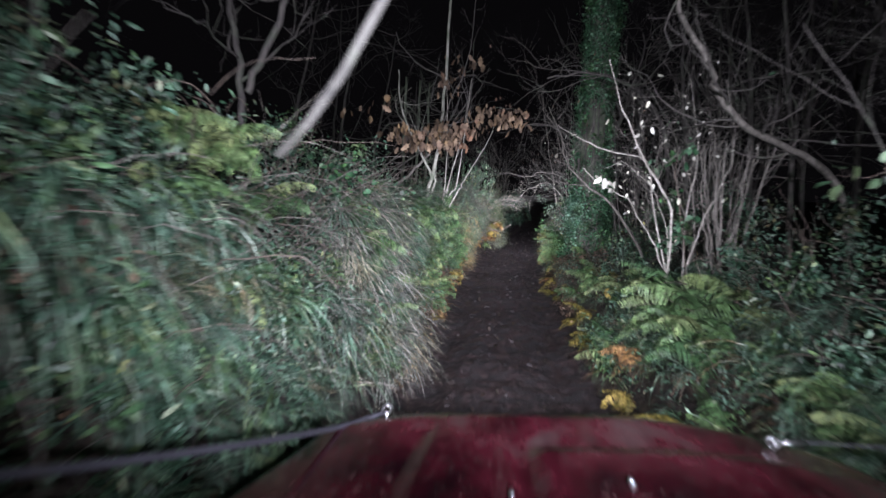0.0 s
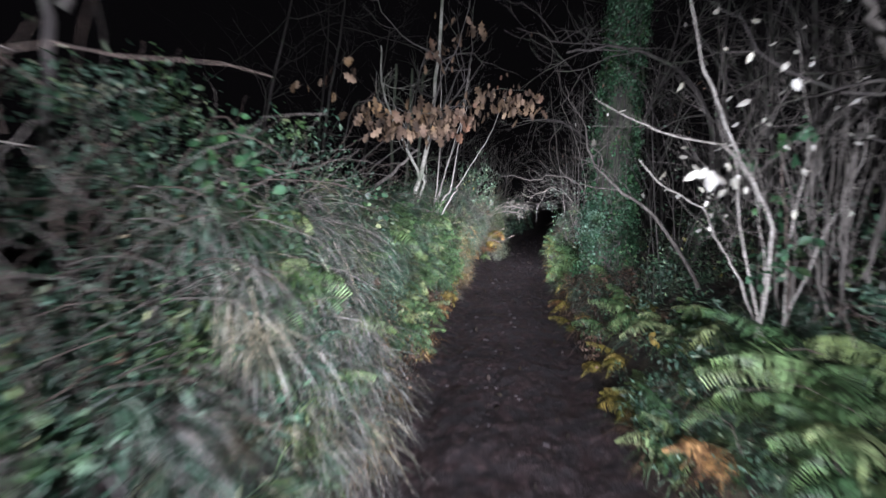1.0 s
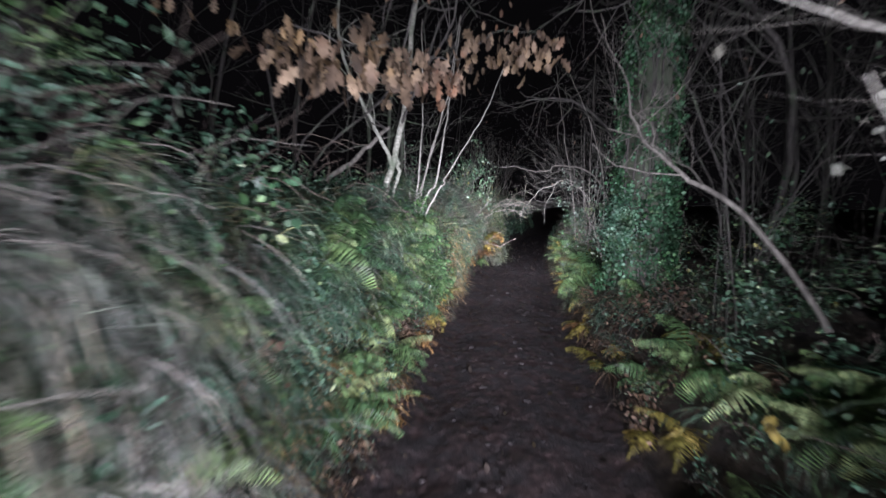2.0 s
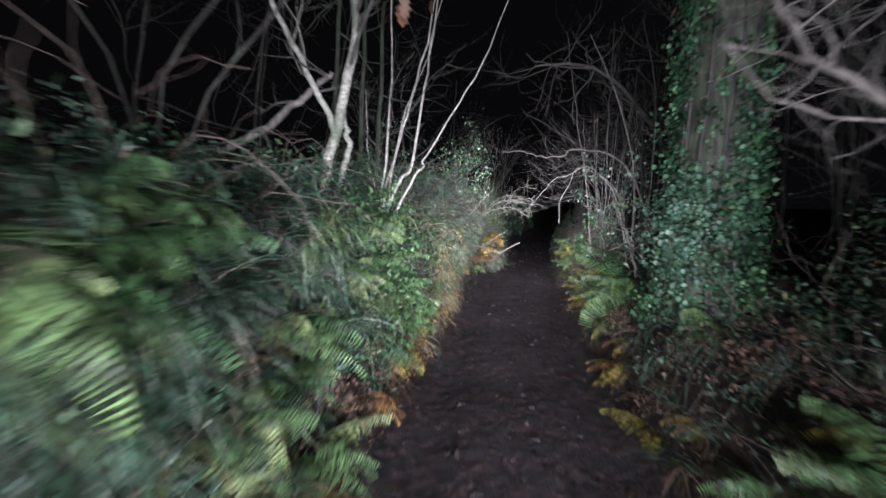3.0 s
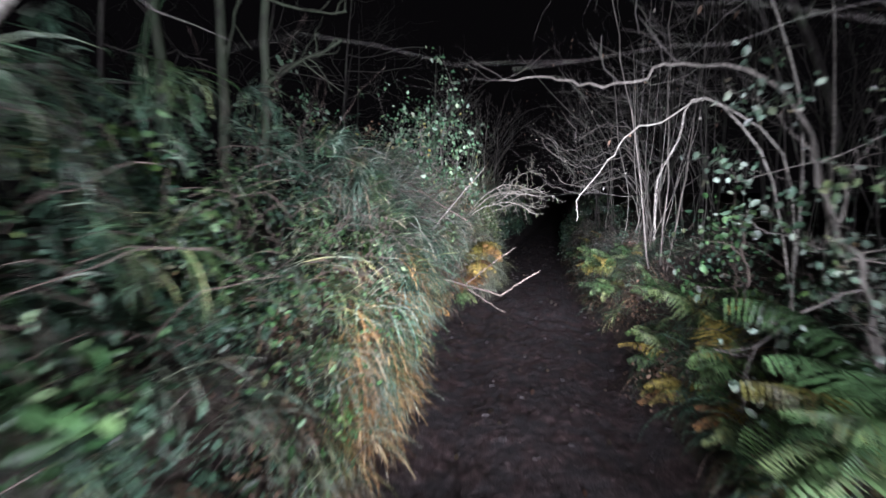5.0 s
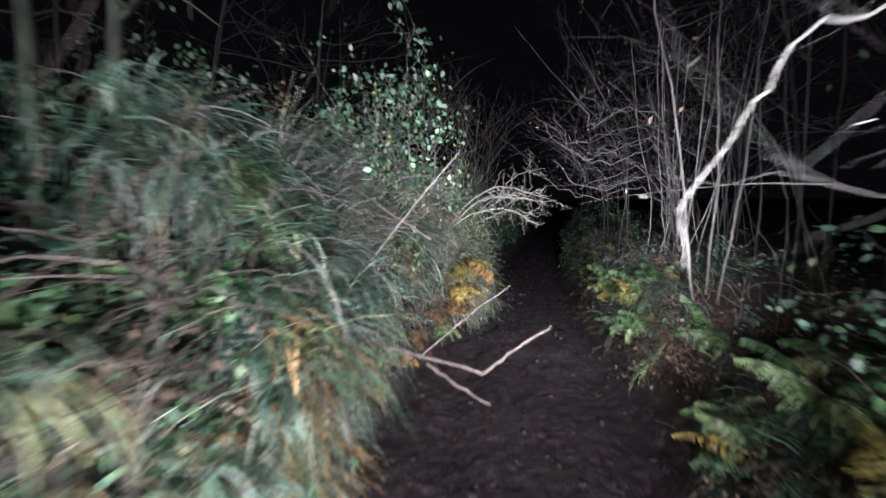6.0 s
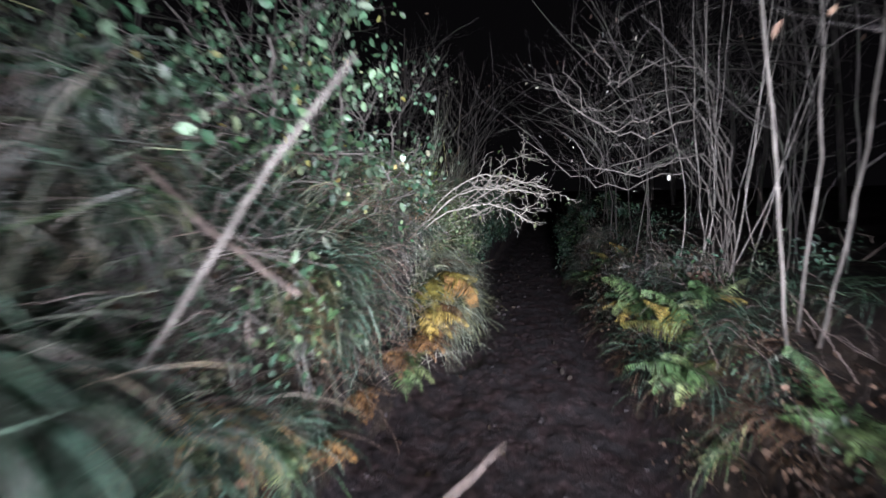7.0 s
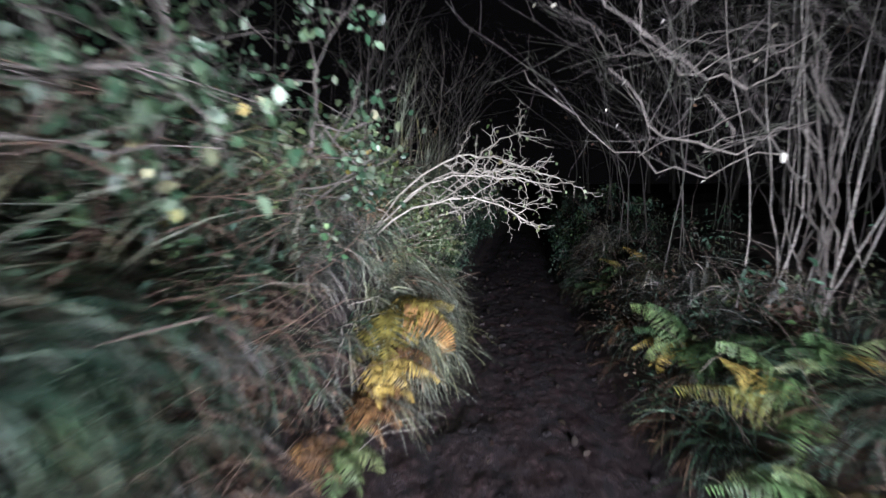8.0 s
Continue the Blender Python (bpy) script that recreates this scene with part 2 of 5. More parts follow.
def leaves_mesh(name, rng, pos, size, mat, face=None, droop=0.4, width=1.0, lobed=False):
    """Single leaves at the given places; face: the way they tend to turn to; lobed: oak leaves."""
    n = len(pos)
    y = unit(rng.normal(size=(n, 3)) + np.array([0, 0, -droop * 2]))
    z = rng.normal(size=(n, 3))
    if face is not None:
        z = z * 0.7 + np.asarray(face)
    z = unit(z - y * (z * y).sum(1, keepdims=True))
    x = np.cross(y, z) * width
    s = size * np.clip(np.exp(rng.normal(0, 0.35, n)), 0.4, 1.6)
    v = OAK_V[None] if lobed else LEAF_V[None]
    V = pos[:, None] + (v[..., 0:1] * x[:, None] + v[..., 1:2] * y[:, None] + v[..., 2:3] * z[:, None]) * s[:, None, None]
    off = np.arange(n)[:, None, None] * v.shape[1]
    faces = [(OAK_T[None] + off).reshape(-1, 3)] if lobed else [(LEAF_Q[None] + off).reshape(-1, 4), (LEAF_T[None] + off).reshape(-1, 3)]
    return mesh_of(name, V.reshape(-1, 3), faces, mat)


def blades_mesh(name, rng, root, out, length, mat, width=0.006, rise=1.0, droop=1.6, segs=4, fan=0.3):
    """Grass blades: from each root they rise, lean outwards and hang over."""
    n = len(root)
    heading = unit(out) + rng.normal(size=(n, 3)) * fan
    heading[:, 2] = 0
    heading = unit(heading)
    L = length * rng.uniform(0.5, 1.25, n)
    a0 = np.clip(rng.normal(rise, 0.3, n), -1.0, 1.5)
    bend = rng.uniform(0.4, 1.0, n) * droop
    side = np.cross(heading, np.array([0, 0, 1.0])) + rng.normal(size=(n, 3)) * 0.3
    side = unit(side)
    p = root.copy()
    rows = []
    for k in range(segs + 1):
        w = width * (1 - k / segs) ** 0.7 * rng.uniform(0.8, 1.2, n) + 0.0006
        rows.append(np.stack([p - side * w[:, None], p + side * w[:, None]], axis=1))
        ang = a0 - bend * (k + 0.5) / segs
        p = p + (heading * np.cos(ang)[:, None] + np.array([0, 0, 1.0]) * np.sin(ang)[:, None]) * (L / segs)[:, None]
    V = np.stack(rows, axis=1).reshape(-1, 3)
    m = 2 * (segs + 1)
    f = np.array([(2 * k, 2 * k + 1, 2 * k + 3, 2 * k + 2) for k in range(segs)])
    F = (f[None] + np.arange(n)[:, None, None] * m).reshape(-1, 4)
    return mesh_of(name, V, [F], mat)


def bent(rng, pts, n=8, wobble=0.02):
    """A smooth way through a few places, with slight kinks."""
    pts = np.asarray(pts, dtype=float)
    k = len(pts)
    t = np.linspace(0, k - 1, n)
    out = []
    for u in t:
        i = min(int(u), k - 2)
        w = u - i
        p0, p1, p2, p3 = pts[max(i - 1, 0)], pts[i], pts[i + 1], pts[min(i + 2, k - 1)]
        out.append(0.5 * (2 * p1 + (p2 - p0) * w + (2 * p0 - 5 * p1 + 4 * p2 - p3) * w * w + (3 * p1 - p0 - 3 * p2 + p3) * w ** 3))
    out = np.array(out)
    out[1:-1] += rng.normal(size=(n - 2, 3)) * wobble
    return out


def grow(rng, tubes, p, d, length, r, depth, tips, up=0.25, spread=0.8, kids=4, wob=0.22, sides=5):
    """A branch with side branches, thinning towards its twigs. The twigs' places are added to tips."""
    n = 6 if depth > 1 else 5
    pts, q, d = [np.array(p, dtype=float)], np.array(p, dtype=float), unit(np.array(d, dtype=float))
    for _ in range(n):
        d = unit(d + rng.normal(size=3) * wob + np.array([0, 0, up * 0.15]))
        q = q + d * length / n
        pts.append(q)
    tubes.tube(pts, np.linspace(r, r * (0.45 if depth > 0 else 0.3), n + 1), max(3, sides))
    if depth == 0:
        tips.extend(pts[2:])
        return
    for _ in range(rng.integers(kids - 1, kids + 2)):
        u = rng.uniform(0.25, 1.0) * n
        i = min(int(u), n - 1)
        at = pts[i] + (pts[i + 1] - pts[i]) * (u - i)
        dd = unit(unit(pts[i + 1] - pts[i]) + rng.normal(size=3) * spread + np.array([0, 0, up]))
        grow(rng, tubes, at, dd, length * rng.uniform(0.4, 0.7), r * rng.uniform(0.3, 0.5), depth - 1, tips, up, spread, kids, wob, sides - 1)


def tree(name, label, category, seed, stem, radii, mat, limbs=6, reach=1.2, depth=2, group="", start=0.4, up=0.3, sides=8, leaf=None, lean=(0, 0, 0), kids=4, twig_mat=None, leaf_width=1.0):
    """A tree or shrub: a stem through the given places, limbs that divide into twigs, and leaves (material, count, size) if it has any."""
    rng = np.random.default_rng(seed)
    o = np.array(stem[0], dtype=float)
    ob = base(name, o, label, category, group)
    pts = bent(rng, stem, max(8, 4 * len(stem)), 0.012)
    rr = np.interp(np.linspace(0, 1, len(pts)), np.linspace(0, 1, len(radii)), radii)
    t = Tubes(o)
    t.tube(pts, rr, sides, cap=True)
    part("trunk", t.mesh("trunk", mat), ob)
    if limbs:
        t, tips = Tubes(o), []
        for _ in range(limbs):
            u = rng.uniform(start, 1.0) * (len(pts) - 1)
            i = min(int(u), len(pts) - 2)
            at = pts[i] + (pts[i + 1] - pts[i]) * (u - i)
            d = unit(rng.normal(size=3) * np.array([1, 1, 0.5]) + np.array([0, 0, up]) + np.array(lean))
            grow(rng, t, at, d, reach * rng.uniform(0.6, 1.2), rr[i] * rng.uniform(0.35, 0.6), depth, tips, up, kids=kids)
        tagged(part("crown", t.mesh("crown", twig_mat or mat), ob), kind="stuff")
        if leaf:
            lm, count, size = leaf
            pick = np.array(tips)[rng.integers(0, len(tips), count)] + rng.normal(size=(count, 3)) * 0.03
            tagged(part("foliage", leaves_mesh("foliage", rng, pick - o, size, lm, droop=0.6, width=leaf_width), ob), kind="stuff")
    return ob


# ---- the lie of the land: a sunken lane that bends slowly, between steep banks ----
def lane_mid(y):
    y = np.asarray(y, dtype=float)
    e = np.clip(y, -6, 27)
    return 0.2 + 0.075 * e + 0.0046 * e * e + np.where(y > 27, (y - 27) * 0.323, 0) + np.where(y < -6, (y + 6) * 0.02, 0)


def lane_half(y):
    return np.interp(y, [-5, 4, 10, 16, 25], [1.06, 1.06, 1.02, 0.88, 0.8])


def lane_bay(y):
    """How far the higher bank's foot stands back from the lane's even width."""
    return np.interp(y, [4, 6.5, 8.5, 9.5, 10.5, 11.5, 13, 14.6, 15.8, 17], [0, 0.06, 0.13, 0.12, 0.12, 0.18, 0.32, 0.32, 0.12, 0.06])


def step(x, a, b):
    u = np.clip((x - a) / (b - a), 0, 1)
    return u * u * (3 - 2 * u)


def lattice(i, j, seed):
    h = np.sin(i * 127.1 + j * 311.7 + seed * 74.7) * 43758.5453
    return h - np.floor(h)


def rough(x, y, k, seed=0.0):
    """Smooth random relief between -1 and 1, with k features to about three metres."""
    x, y = np.asarray(x, dtype=float) * k * 0.36, np.asarray(y, dtype=float) * k * 0.36
    total = 0.0
    for octave, gain in ((1.0, 1.0), (2.13, 0.5)):
        u, v = x * octave + 13.7 * octave, y * octave + 7.3 * octave
        i, j = np.floor(u), np.floor(v)
        a, c = u - i, v - j
        a, c = a * a * (3 - 2 * a), c * c * (3 - 2 * c)
        g = lattice(i, j, seed) * (1 - a) * (1 - c) + lattice(i + 1, j, seed) * a * (1 - c) + lattice(i, j + 1, seed) * (1 - a) * c + lattice(i + 1, j + 1, seed) * a * c
        total = total + (g * 2 - 1) * gain
    return np.clip(total * 0.95, -1, 1)


def land(x, y):
    """Height of the ground."""
    x, y = np.asarray(x, dtype=float), np.asarray(y, dtype=float)
    s = x - lane_mid(y)
    w = lane_half(y) + 0.08 * rough(x * 0, y, 1.7, 2)
    dl, dr = -s - w - lane_bay(y), s - w
    z = 1.25 * step(dl, -0.05, 0.28) + 0.3 * step(dl, 0.4, 1.8)
    z = z + 0.75 * step(dr, -0.05, 0.6) + 0.4 * step(dr, 0.5, 1.6)
    out = np.maximum(np.maximum(dl, dr), 0)
    z = z + np.minimum(out, 1.0) * 0.12 * rough(x, y, 2.6) + np.minimum(out, 4) / 4 * 0.2 * rough(x, y, 0.5, 3)
    inside = out <= 0
    ruts = -0.06 * np.exp(-((np.abs(s) - 0.68) / 0.2) ** 2)
    z = z + np.where(inside, ruts + 0.02 * rough(x, y, 4) + 0.014 * rough(s * 1.6, y * 0.7, 12, 4) * (1 + rough(x, y, 2, 8)) + 0.008 * rough(s * 1.3, y, 34, 7), 0)
    return z


def sheet(name, offsets, ys, mat, lift=0.0, grain=0.0, seed=1):
    rng = np.random.default_rng(seed)
    S, Y = np.meshgrid(offsets, ys)
    X = lane_mid(Y) + S
    Z = land(X, Y) + lift + rng.normal(size=X.shape) * grain
    r, c = X.shape
    V = np.stack([X, Y, Z], axis=-1).reshape(-1, 3)
    i = np.arange(r - 1)[:, None] * c + np.arange(c - 1)[None]
    F = np.stack([i, i + 1, i + c + 1, i + c], axis=-1).reshape(-1, 4)
    return new(name, mesh_of(name, V, [F], mat))


ys = np.concatenate([[-300, -120, -50, -25, -12], np.arange(-6, 32, 0.11), [33, 35, 38, 42, 50, 65, 90, 140, 300]])
offs = np.concatenate([[-300, -120, -50, -25, -14, -9, -6, -4.5, -3.6], np.arange(-3, 3.01, 0.1), [3.6, 4.5, 6, 9, 14, 25, 50, 120, 300]])
tagged(sheet("ground", offs, ys, M_SOIL, -0.025), "bare dark brown soil of the lane's banks and the wood floor", "ground", kind="structure")
tagged(sheet("lane", np.arange(-1.3, 1.01, 0.03), np.arange(-3, 28, 0.035), M_MUD, 0.0, 0.0035), "wet dark brown mud lane, rutted and stony", "lane", kind="structure")


# places along the banks: side -1 is the higher bank, +1 the lower one
def bank(side, y, out):
    y = np.asarray(y, dtype=float)
    x = lane_mid(y) + side * (lane_half(y) + out + (lane_bay(y) if side < 0 else 0.0))
    return np.stack([x, y, land(x, y)], axis=-1)


def bulge(side, p):
    """Moves growth on the higher bank outwards where it overhangs its undercut foot."""
    if side < 0:
        p[..., 0] += np.interp(p[..., 1], [10.3, 11.5, 13.6, 15.2], [0, 0.36, 0.36, 0]) * np.exp(-((p[..., 2] - 1.35) / 0.45) ** 2)
    return p


# ---- the vehicle, standing where the drive begins ----
VX = 0.5
M_RED, nt, b = nodes_of("red_paint")
tex = add(nt, "ShaderNodeTexCoord")
nz = add(nt, "ShaderNodeTexNoise", Scale=3.2, Detail=8.0, Roughness=0.6)
nt.links.new(tex.outputs["Object"], nz.inputs["Vector"])
sp = add(nt, "ShaderNodeTexNoise", Scale=42.0, Detail=6.0, Roughness=0.75)
nt.links.new(tex.outputs["Object"], sp.inputs["Vector"])
col = ramp(nt, nz.outputs[0], [(0.33, (0.010, 0.002, 0.004)), (0.45, (0.035, 0.004, 0.008)), (0.56, (0.07, 0.008, 0.016)), (0.66, (0.075, 0.045, 0.045))])
col = mixed(nt, ramp(nt, sp.outputs[0], [(0.55, (0, 0, 0)), (0.68, (0.7, 0.7, 0.7))]), col, (0.13, 0.085, 0.08))
mp = add(nt, "ShaderNodeMapping")
mp.inputs["Scale"].default_value = (26, 2.2, 20)
nt.links.new(tex.outputs["Object"], mp.inputs[0])
runs = add(nt, "ShaderNodeTexNoise", Scale=1.0, Detail=5.0, Roughness=0.7)
nt.links.new(mp.outputs[0], runs.inputs["Vector"])
col = mixed(nt, 0.6, col, ramp(nt, runs.outputs[0], [(0.36, (0.35, 0.32, 0.36)), (0.6, (1.0, 1.0, 1.0))]), "MULTIPLY")
nt.links.new(col, b.inputs["Base Color"])
nt.links.new(ramp(nt, nz.outputs[0], [(0.35, (0.14,) * 3), (0.75, (0.4,) * 3)]), b.inputs["Roughness"])
b.inputs["Coat Weight"].default_value = 0.5
b.inputs["Coat Roughness"].default_value = 0.15
dents = add(nt, "ShaderNodeBump", Strength=0.08, Distance=0.02)
nt.links.new(nz.outputs[0], dents.inputs["Height"])
nt.links.new(dents.outputs[0], b.inputs["Normal"])


def plain(name, colour, rough=0.6, metal=0.0):
    mat, nt, b = nodes_of(name)
    n = add(nt, "ShaderNodeTexNoise", Scale=25.0, Detail=4.0)
    c = mixed(nt, 0.5, colour, ramp(nt, n.outputs[0], [(0.3, (0.5, 0.5, 0.5)), (0.7, (1.0, 1.0, 1.0))]), "MULTIPLY")
    nt.links.new(c, b.inputs["Base Color"])
    b.inputs["Roughness"].default_value, b.inputs["Metallic"].default_value = rough, metal
    return mat


M_RUBBER = plain("rubber", (0.03, 0.03, 0.032), 0.85)
M_CHROME = plain("chrome", (0.85, 0.86, 0.88), 0.3, 1.0)
M_ROPE = plain("rope_sheath", (0.04, 0.04, 0.05), 0.5)
M_GLASS = plain("lens_glass", (0.7, 0.72, 0.75), 0.08)


def box_mesh(name, lo, hi, mat, bevel=0.02):
    bm = bmesh.new()
    bmesh.ops.create_cube(bm, size=1)
    for v in bm.verts:
        v.co = Vector([(lo[i] + hi[i]) / 2 + v.co[i] * (hi[i] - lo[i]) for i in range(3)])
    bmesh.ops.bevel(bm, geom=bm.edges[:], offset=bevel, segments=2, affect="EDGES")
    me = bpy.data.meshes.new(name)
    bm.to_mesh(me)
    bm.free()
    me.materials.append(mat)
    return me


def bonnet_height(u, v):
    """u across from -1 to 1, v from the screen (0) to the nose (1)."""
    z = 1.105 - 0.03 * v - np.where(u > 0, 0.05, 0.02) * np.abs(u) ** 6 - 0.01 * u * u - 0.06 * step(u, 0.25, 0.95) - 0.03 * step(v, 0.94, 1.0)
    ridge = 0.017 * (1 - step(v, 0.8, 0.98)) * (step(u, -0.56, -0.5) - step(u, -0.30, -0.24))
    panel = 0.045 * step(u, -0.2, -0.13) * (1 - step(u, 0.72, 0.8)) * (1 - step(v, 0.74, 0.8))
    return z + ridge + panel


def vehicle():
    car = base("off_road_vehicle", (VX, 0, 0), "dirty dark red off-road vehicle standing in the muddy lane", "vehicle")
    U, Vv = np.meshgrid(np.linspace(-1, 1, 81), np.linspace(0, 1, 61))
    half = 1.08 - 0.25 * step(Vv, 0.5, 1.02)
    X = U * (half + 0.07 + 0.14 * step(U, 0, 0.6)) * (1 - 0.05 * step(Vv, 0.9, 1.0))
    Y = 0.2 + Vv * 1.56 - 0.07 * np.abs(U) ** 4 * Vv
    top = np.stack([X, Y, bonnet_height(U, Vv)], axis=-1).reshape(-1, 3)
    low = top - np.array([0, 0, 0.03])
    r, c = U.shape
    i = np.arange(r - 1)[:, None] * c + np.arange(c - 1)[None]
    F = np.stack([i, i + 1, i + c + 1, i + c], axis=-1).reshape(-1, 4)
    rim = np.concatenate([np.arange(c), np.arange(1, r) * c + c - 1, (r - 1) * c + np.arange(c - 2, -1, -1), np.arange(r - 2, 0, -1) * c])
    nx = np.roll(rim, -1)
    n = r * c
    F2 = np.stack([nx, rim, rim + n, nx + n], axis=-1)
    part("bonnet", mesh_of("bonnet", np.concatenate([top, low]), [F, F[:, ::-1] + n, F2], M_RED), car, "dirty dark red painted bonnet with a raised panel")
    for s in (-1, 1):
        part("wing", box_mesh("wing", (s * 0.72 - 0.11, 0.15, 0.55), (s * 0.72 + 0.11, 1.66, 0.9), M_RED, 0.05), car)
        part("headlamp", box_mesh("headlamp", (s * 0.62 - 0.09, 1.64, 0.7), (s * 0.62 + 0.09, 1.7, 0.88), M_GLASS, 0.025), car, "clear glass headlamp")
        t = Tubes()
        th = np.linspace(0, 2 * math.pi, 17)
        px, py = (-0.7, 1.75) if s < 0 else (0.75, 1.56)
        t.tube(np.stack([px + 0.018 * np.cos(th), np.full(17, py), 1.055 + 0.018 * np.sin(th)], axis=-1), 0.006, 6)
        t.tube([(px, py, 0.98), (px, py, 1.04)], 0.005, 6, True)
        part("eyelet", t.mesh("eyelet", M_CHROME), car, "bright chrome eyelet")
        if s > 0:
            t = Tubes()
            t.tube([(px + 0.02, py, 1.055), (px + 0.05, py, 1.056), (px + 0.055, py, 1.056), (px + 0.10, py, 1.057), (px + 0.105, py, 1.057), (px + 0.13, py, 1.058)], [0.003, 0.003, 0.006, 0.006, 0.003, 0.003], 8, True)
            part("turnbuckle", t.mesh("turnbuckle", M_CHROME), car, "bright chrome turnbuckle")
        t = Tubes()
        way = [(-0.71, 1.74, 1.045), (-0.85, 1.6, 1.06), (-1.03, 1.2, 1.22), (-1.27, 0.77, 1.41), (-1.3, 0.2, 1.75), (-0.85, -0.3, 1.93)] if s < 0 else [(px + 0.12, py, 1.058), (px + 0.4, 1.5, 1.08), (px + 0.75, 1.3, 1.2), (0.85, -0.3, 1.93)]
        t.tube(bent(np.random.default_rng(2), way, 24, 0.0), 0.011 if s < 0 else 0.003, 6, True)
        part("branch_rope", t.mesh("branch_rope", M_ROPE), car, "dark sheathed rope that keeps branches off")
        for wy in (1.0, -1.5):
            bm = bmesh.new()
            bmesh.ops.create_cone(bm, cap_ends=True, segments=28, radius1=0.4, radius2=0.4, depth=0.25)
            bmesh.ops.bevel(bm, geom=[e for e in bm.edges if abs(e.verts[0].co.z - e.verts[1].co.z) < 1e-4], offset=0.04, segments=2, affect="EDGES")
            bmesh.ops.transform(bm, matrix=Matrix.Translation((s * 0.74, wy, 0.37)) @ Matrix.Rotation(math.pi / 2, 4, "Y"), verts=bm.verts)
            me = bpy.data.meshes.new("wheel")
            bm.to_mesh(me)
            bm.free()
            me.materials.append(M_RUBBER)
            wheel = part("wheel", me, car, "muddy black tyre")
            bm = bmesh.new()
            bmesh.ops.create_cone(bm, cap_ends=True, segments=20, radius1=0.21, radius2=0.19, depth=0.04)
            bmesh.ops.transform(bm, matrix=Matrix.Translation((s * 0.875, wy, 0.37)) @ Matrix.Rotation(math.pi / 2, 4, "Y"), verts=bm.verts)
            me = bpy.data.meshes.new("rim")
            bm.to_mesh(me)
            bm.free()
            me.materials.append(M_ROPE)
            part("rim", me, wheel, "dark steel rim")
    for jx in (-0.27, 0.07):
        t = Tubes()
        jz = float(bonnet_height(np.array(jx / 1.1), np.array(0.63)))
        t.tube([(jx, 1.18, jz - 0.005), (jx, 1.18, jz + 0.012), (jx, 1.19, jz + 0.02)], [0.012, 0.01, 0.006], 8, True)
        part("washer_jet", t.mesh("washer_jet", M_CHROME), car, "small bright washer jet")
    part("grille", box_mesh("grille", (-0.52, 1.58, 0.62), (0.52, 1.64, 0.97), M_RUBBER), car, "black grille")
    part("bumper", box_mesh("bumper", (-0.8, 1.66, 0.46), (0.8, 1.82, 0.6), M_RUBBER), car, "black steel bumper")
    part("body", box_mesh("body", (-0.8, -2.3, 0.5), (0.8, 0.19, 1.06), M_RED, 0.05), car)
    part("cab", box_mesh("cab", (-0.8, -2.2, 1.07), (0.8, -0.2, 1.94), M_RED, 0.08), car)
    return car


vehicle()


# ---- plants ----
def frond_mesh(name, rng, mat, pairs=28, arch=1.5, plume=0.2, limp=0.08):
    """One fern frond one metre long: an arched midrib with lobed leaflets in pairs."""
    n = 24
    ang, p, pts = 1.15, np.zeros(3), []
    for k in range(n + 1):
        pts.append(p.copy())
        p = p + np.array([0.0, math.cos(ang), math.sin(ang)]) / n
        ang -= arch / n * (0.5 + k / n)
    pts = np.array(pts)
    V, Q = [], []
    w = np.linspace(0.006, 0.0015, n + 1)[:, None]
    V.append(np.concatenate([pts - np.array([1, 0, 0]) * w, pts + np.array([1, 0, 0]) * w]))
    k = np.arange(n)
    Q.append(np.stack([k, k + n + 1, k + n + 2, k + 1], axis=-1))
    cnt = 2 * (n + 1)
    for q in range(pairs):
        s = 0.16 + 0.83 * q / pairs
        i = min(int(s * n), n - 1)
        at = pts[i] + (pts[i + 1] - pts[i]) * (s * n - i)
        t = unit(pts[i + 1] - pts[i])
        nrm = np.cross(np.array([1.0, 0, 0]), t)
        length = plume * (math.sin(math.pi * min(1, (s - 0.1) / 0.9 * 0.55 + 0.38)) ** 1.3 * (1.05 - s)) * 2.1 + 0.012
        for sd in (-1, 1):
            length *= rng.uniform(0.86, 1.1)
            d = unit(np.array([sd, 0, 0]) + t * 0.35 + nrm * rng.uniform(-0.6, 0.05) + rng.normal(size=3) * 0.1)
            across = unit(np.cross(d, nrm))
            m = 9
            rows = []
            for j in range(m + 1):
                u = j / m
                wid = 0.0165 * (1 - u) ** 0.6 * (0.45 if j % 2 else 1.0) * (0.5 + length / plume / 2) + 0.0008
                c = at + d * length * u - nrm * limp * u * u - np.array([0, 0, limp * 0.6]) * u * u
                rows += [c - across * wid, c + across * wid]
            V.append(np.array(rows))
            j = np.arange(m) * 2
            Q.append(np.stack([j, j + 1, j + 3, j + 2], axis=-1) + cnt)
            cnt += 2 * (m + 1)
    return mesh_of(name, np.concatenate(V), [np.concatenate(Q)], mat)


frng = np.random.default_rng(5)
FRONDS = {k: [frond_mesh("frond", frng, m, 25, a, w, l) for a, w, l in ((1.0, 0.2, 0.04), (1.5, 0.19, 0.08), (1.9, 0.21, 0.11), (0.7, 0.17, 0.08), (1.3, 0.24, 0.06))] for k, m in (("green", M_FERN), ("yellow", M_FERN_Y), ("brown", M_FERN_B))}
FERN_LABEL = {
    "green": "green fern with arching fronds on the bank",
    "yellow": "yellowing fern hanging over the lane's edge",
    "brown": "dead rust-brown fern collapsed on the bank",
}


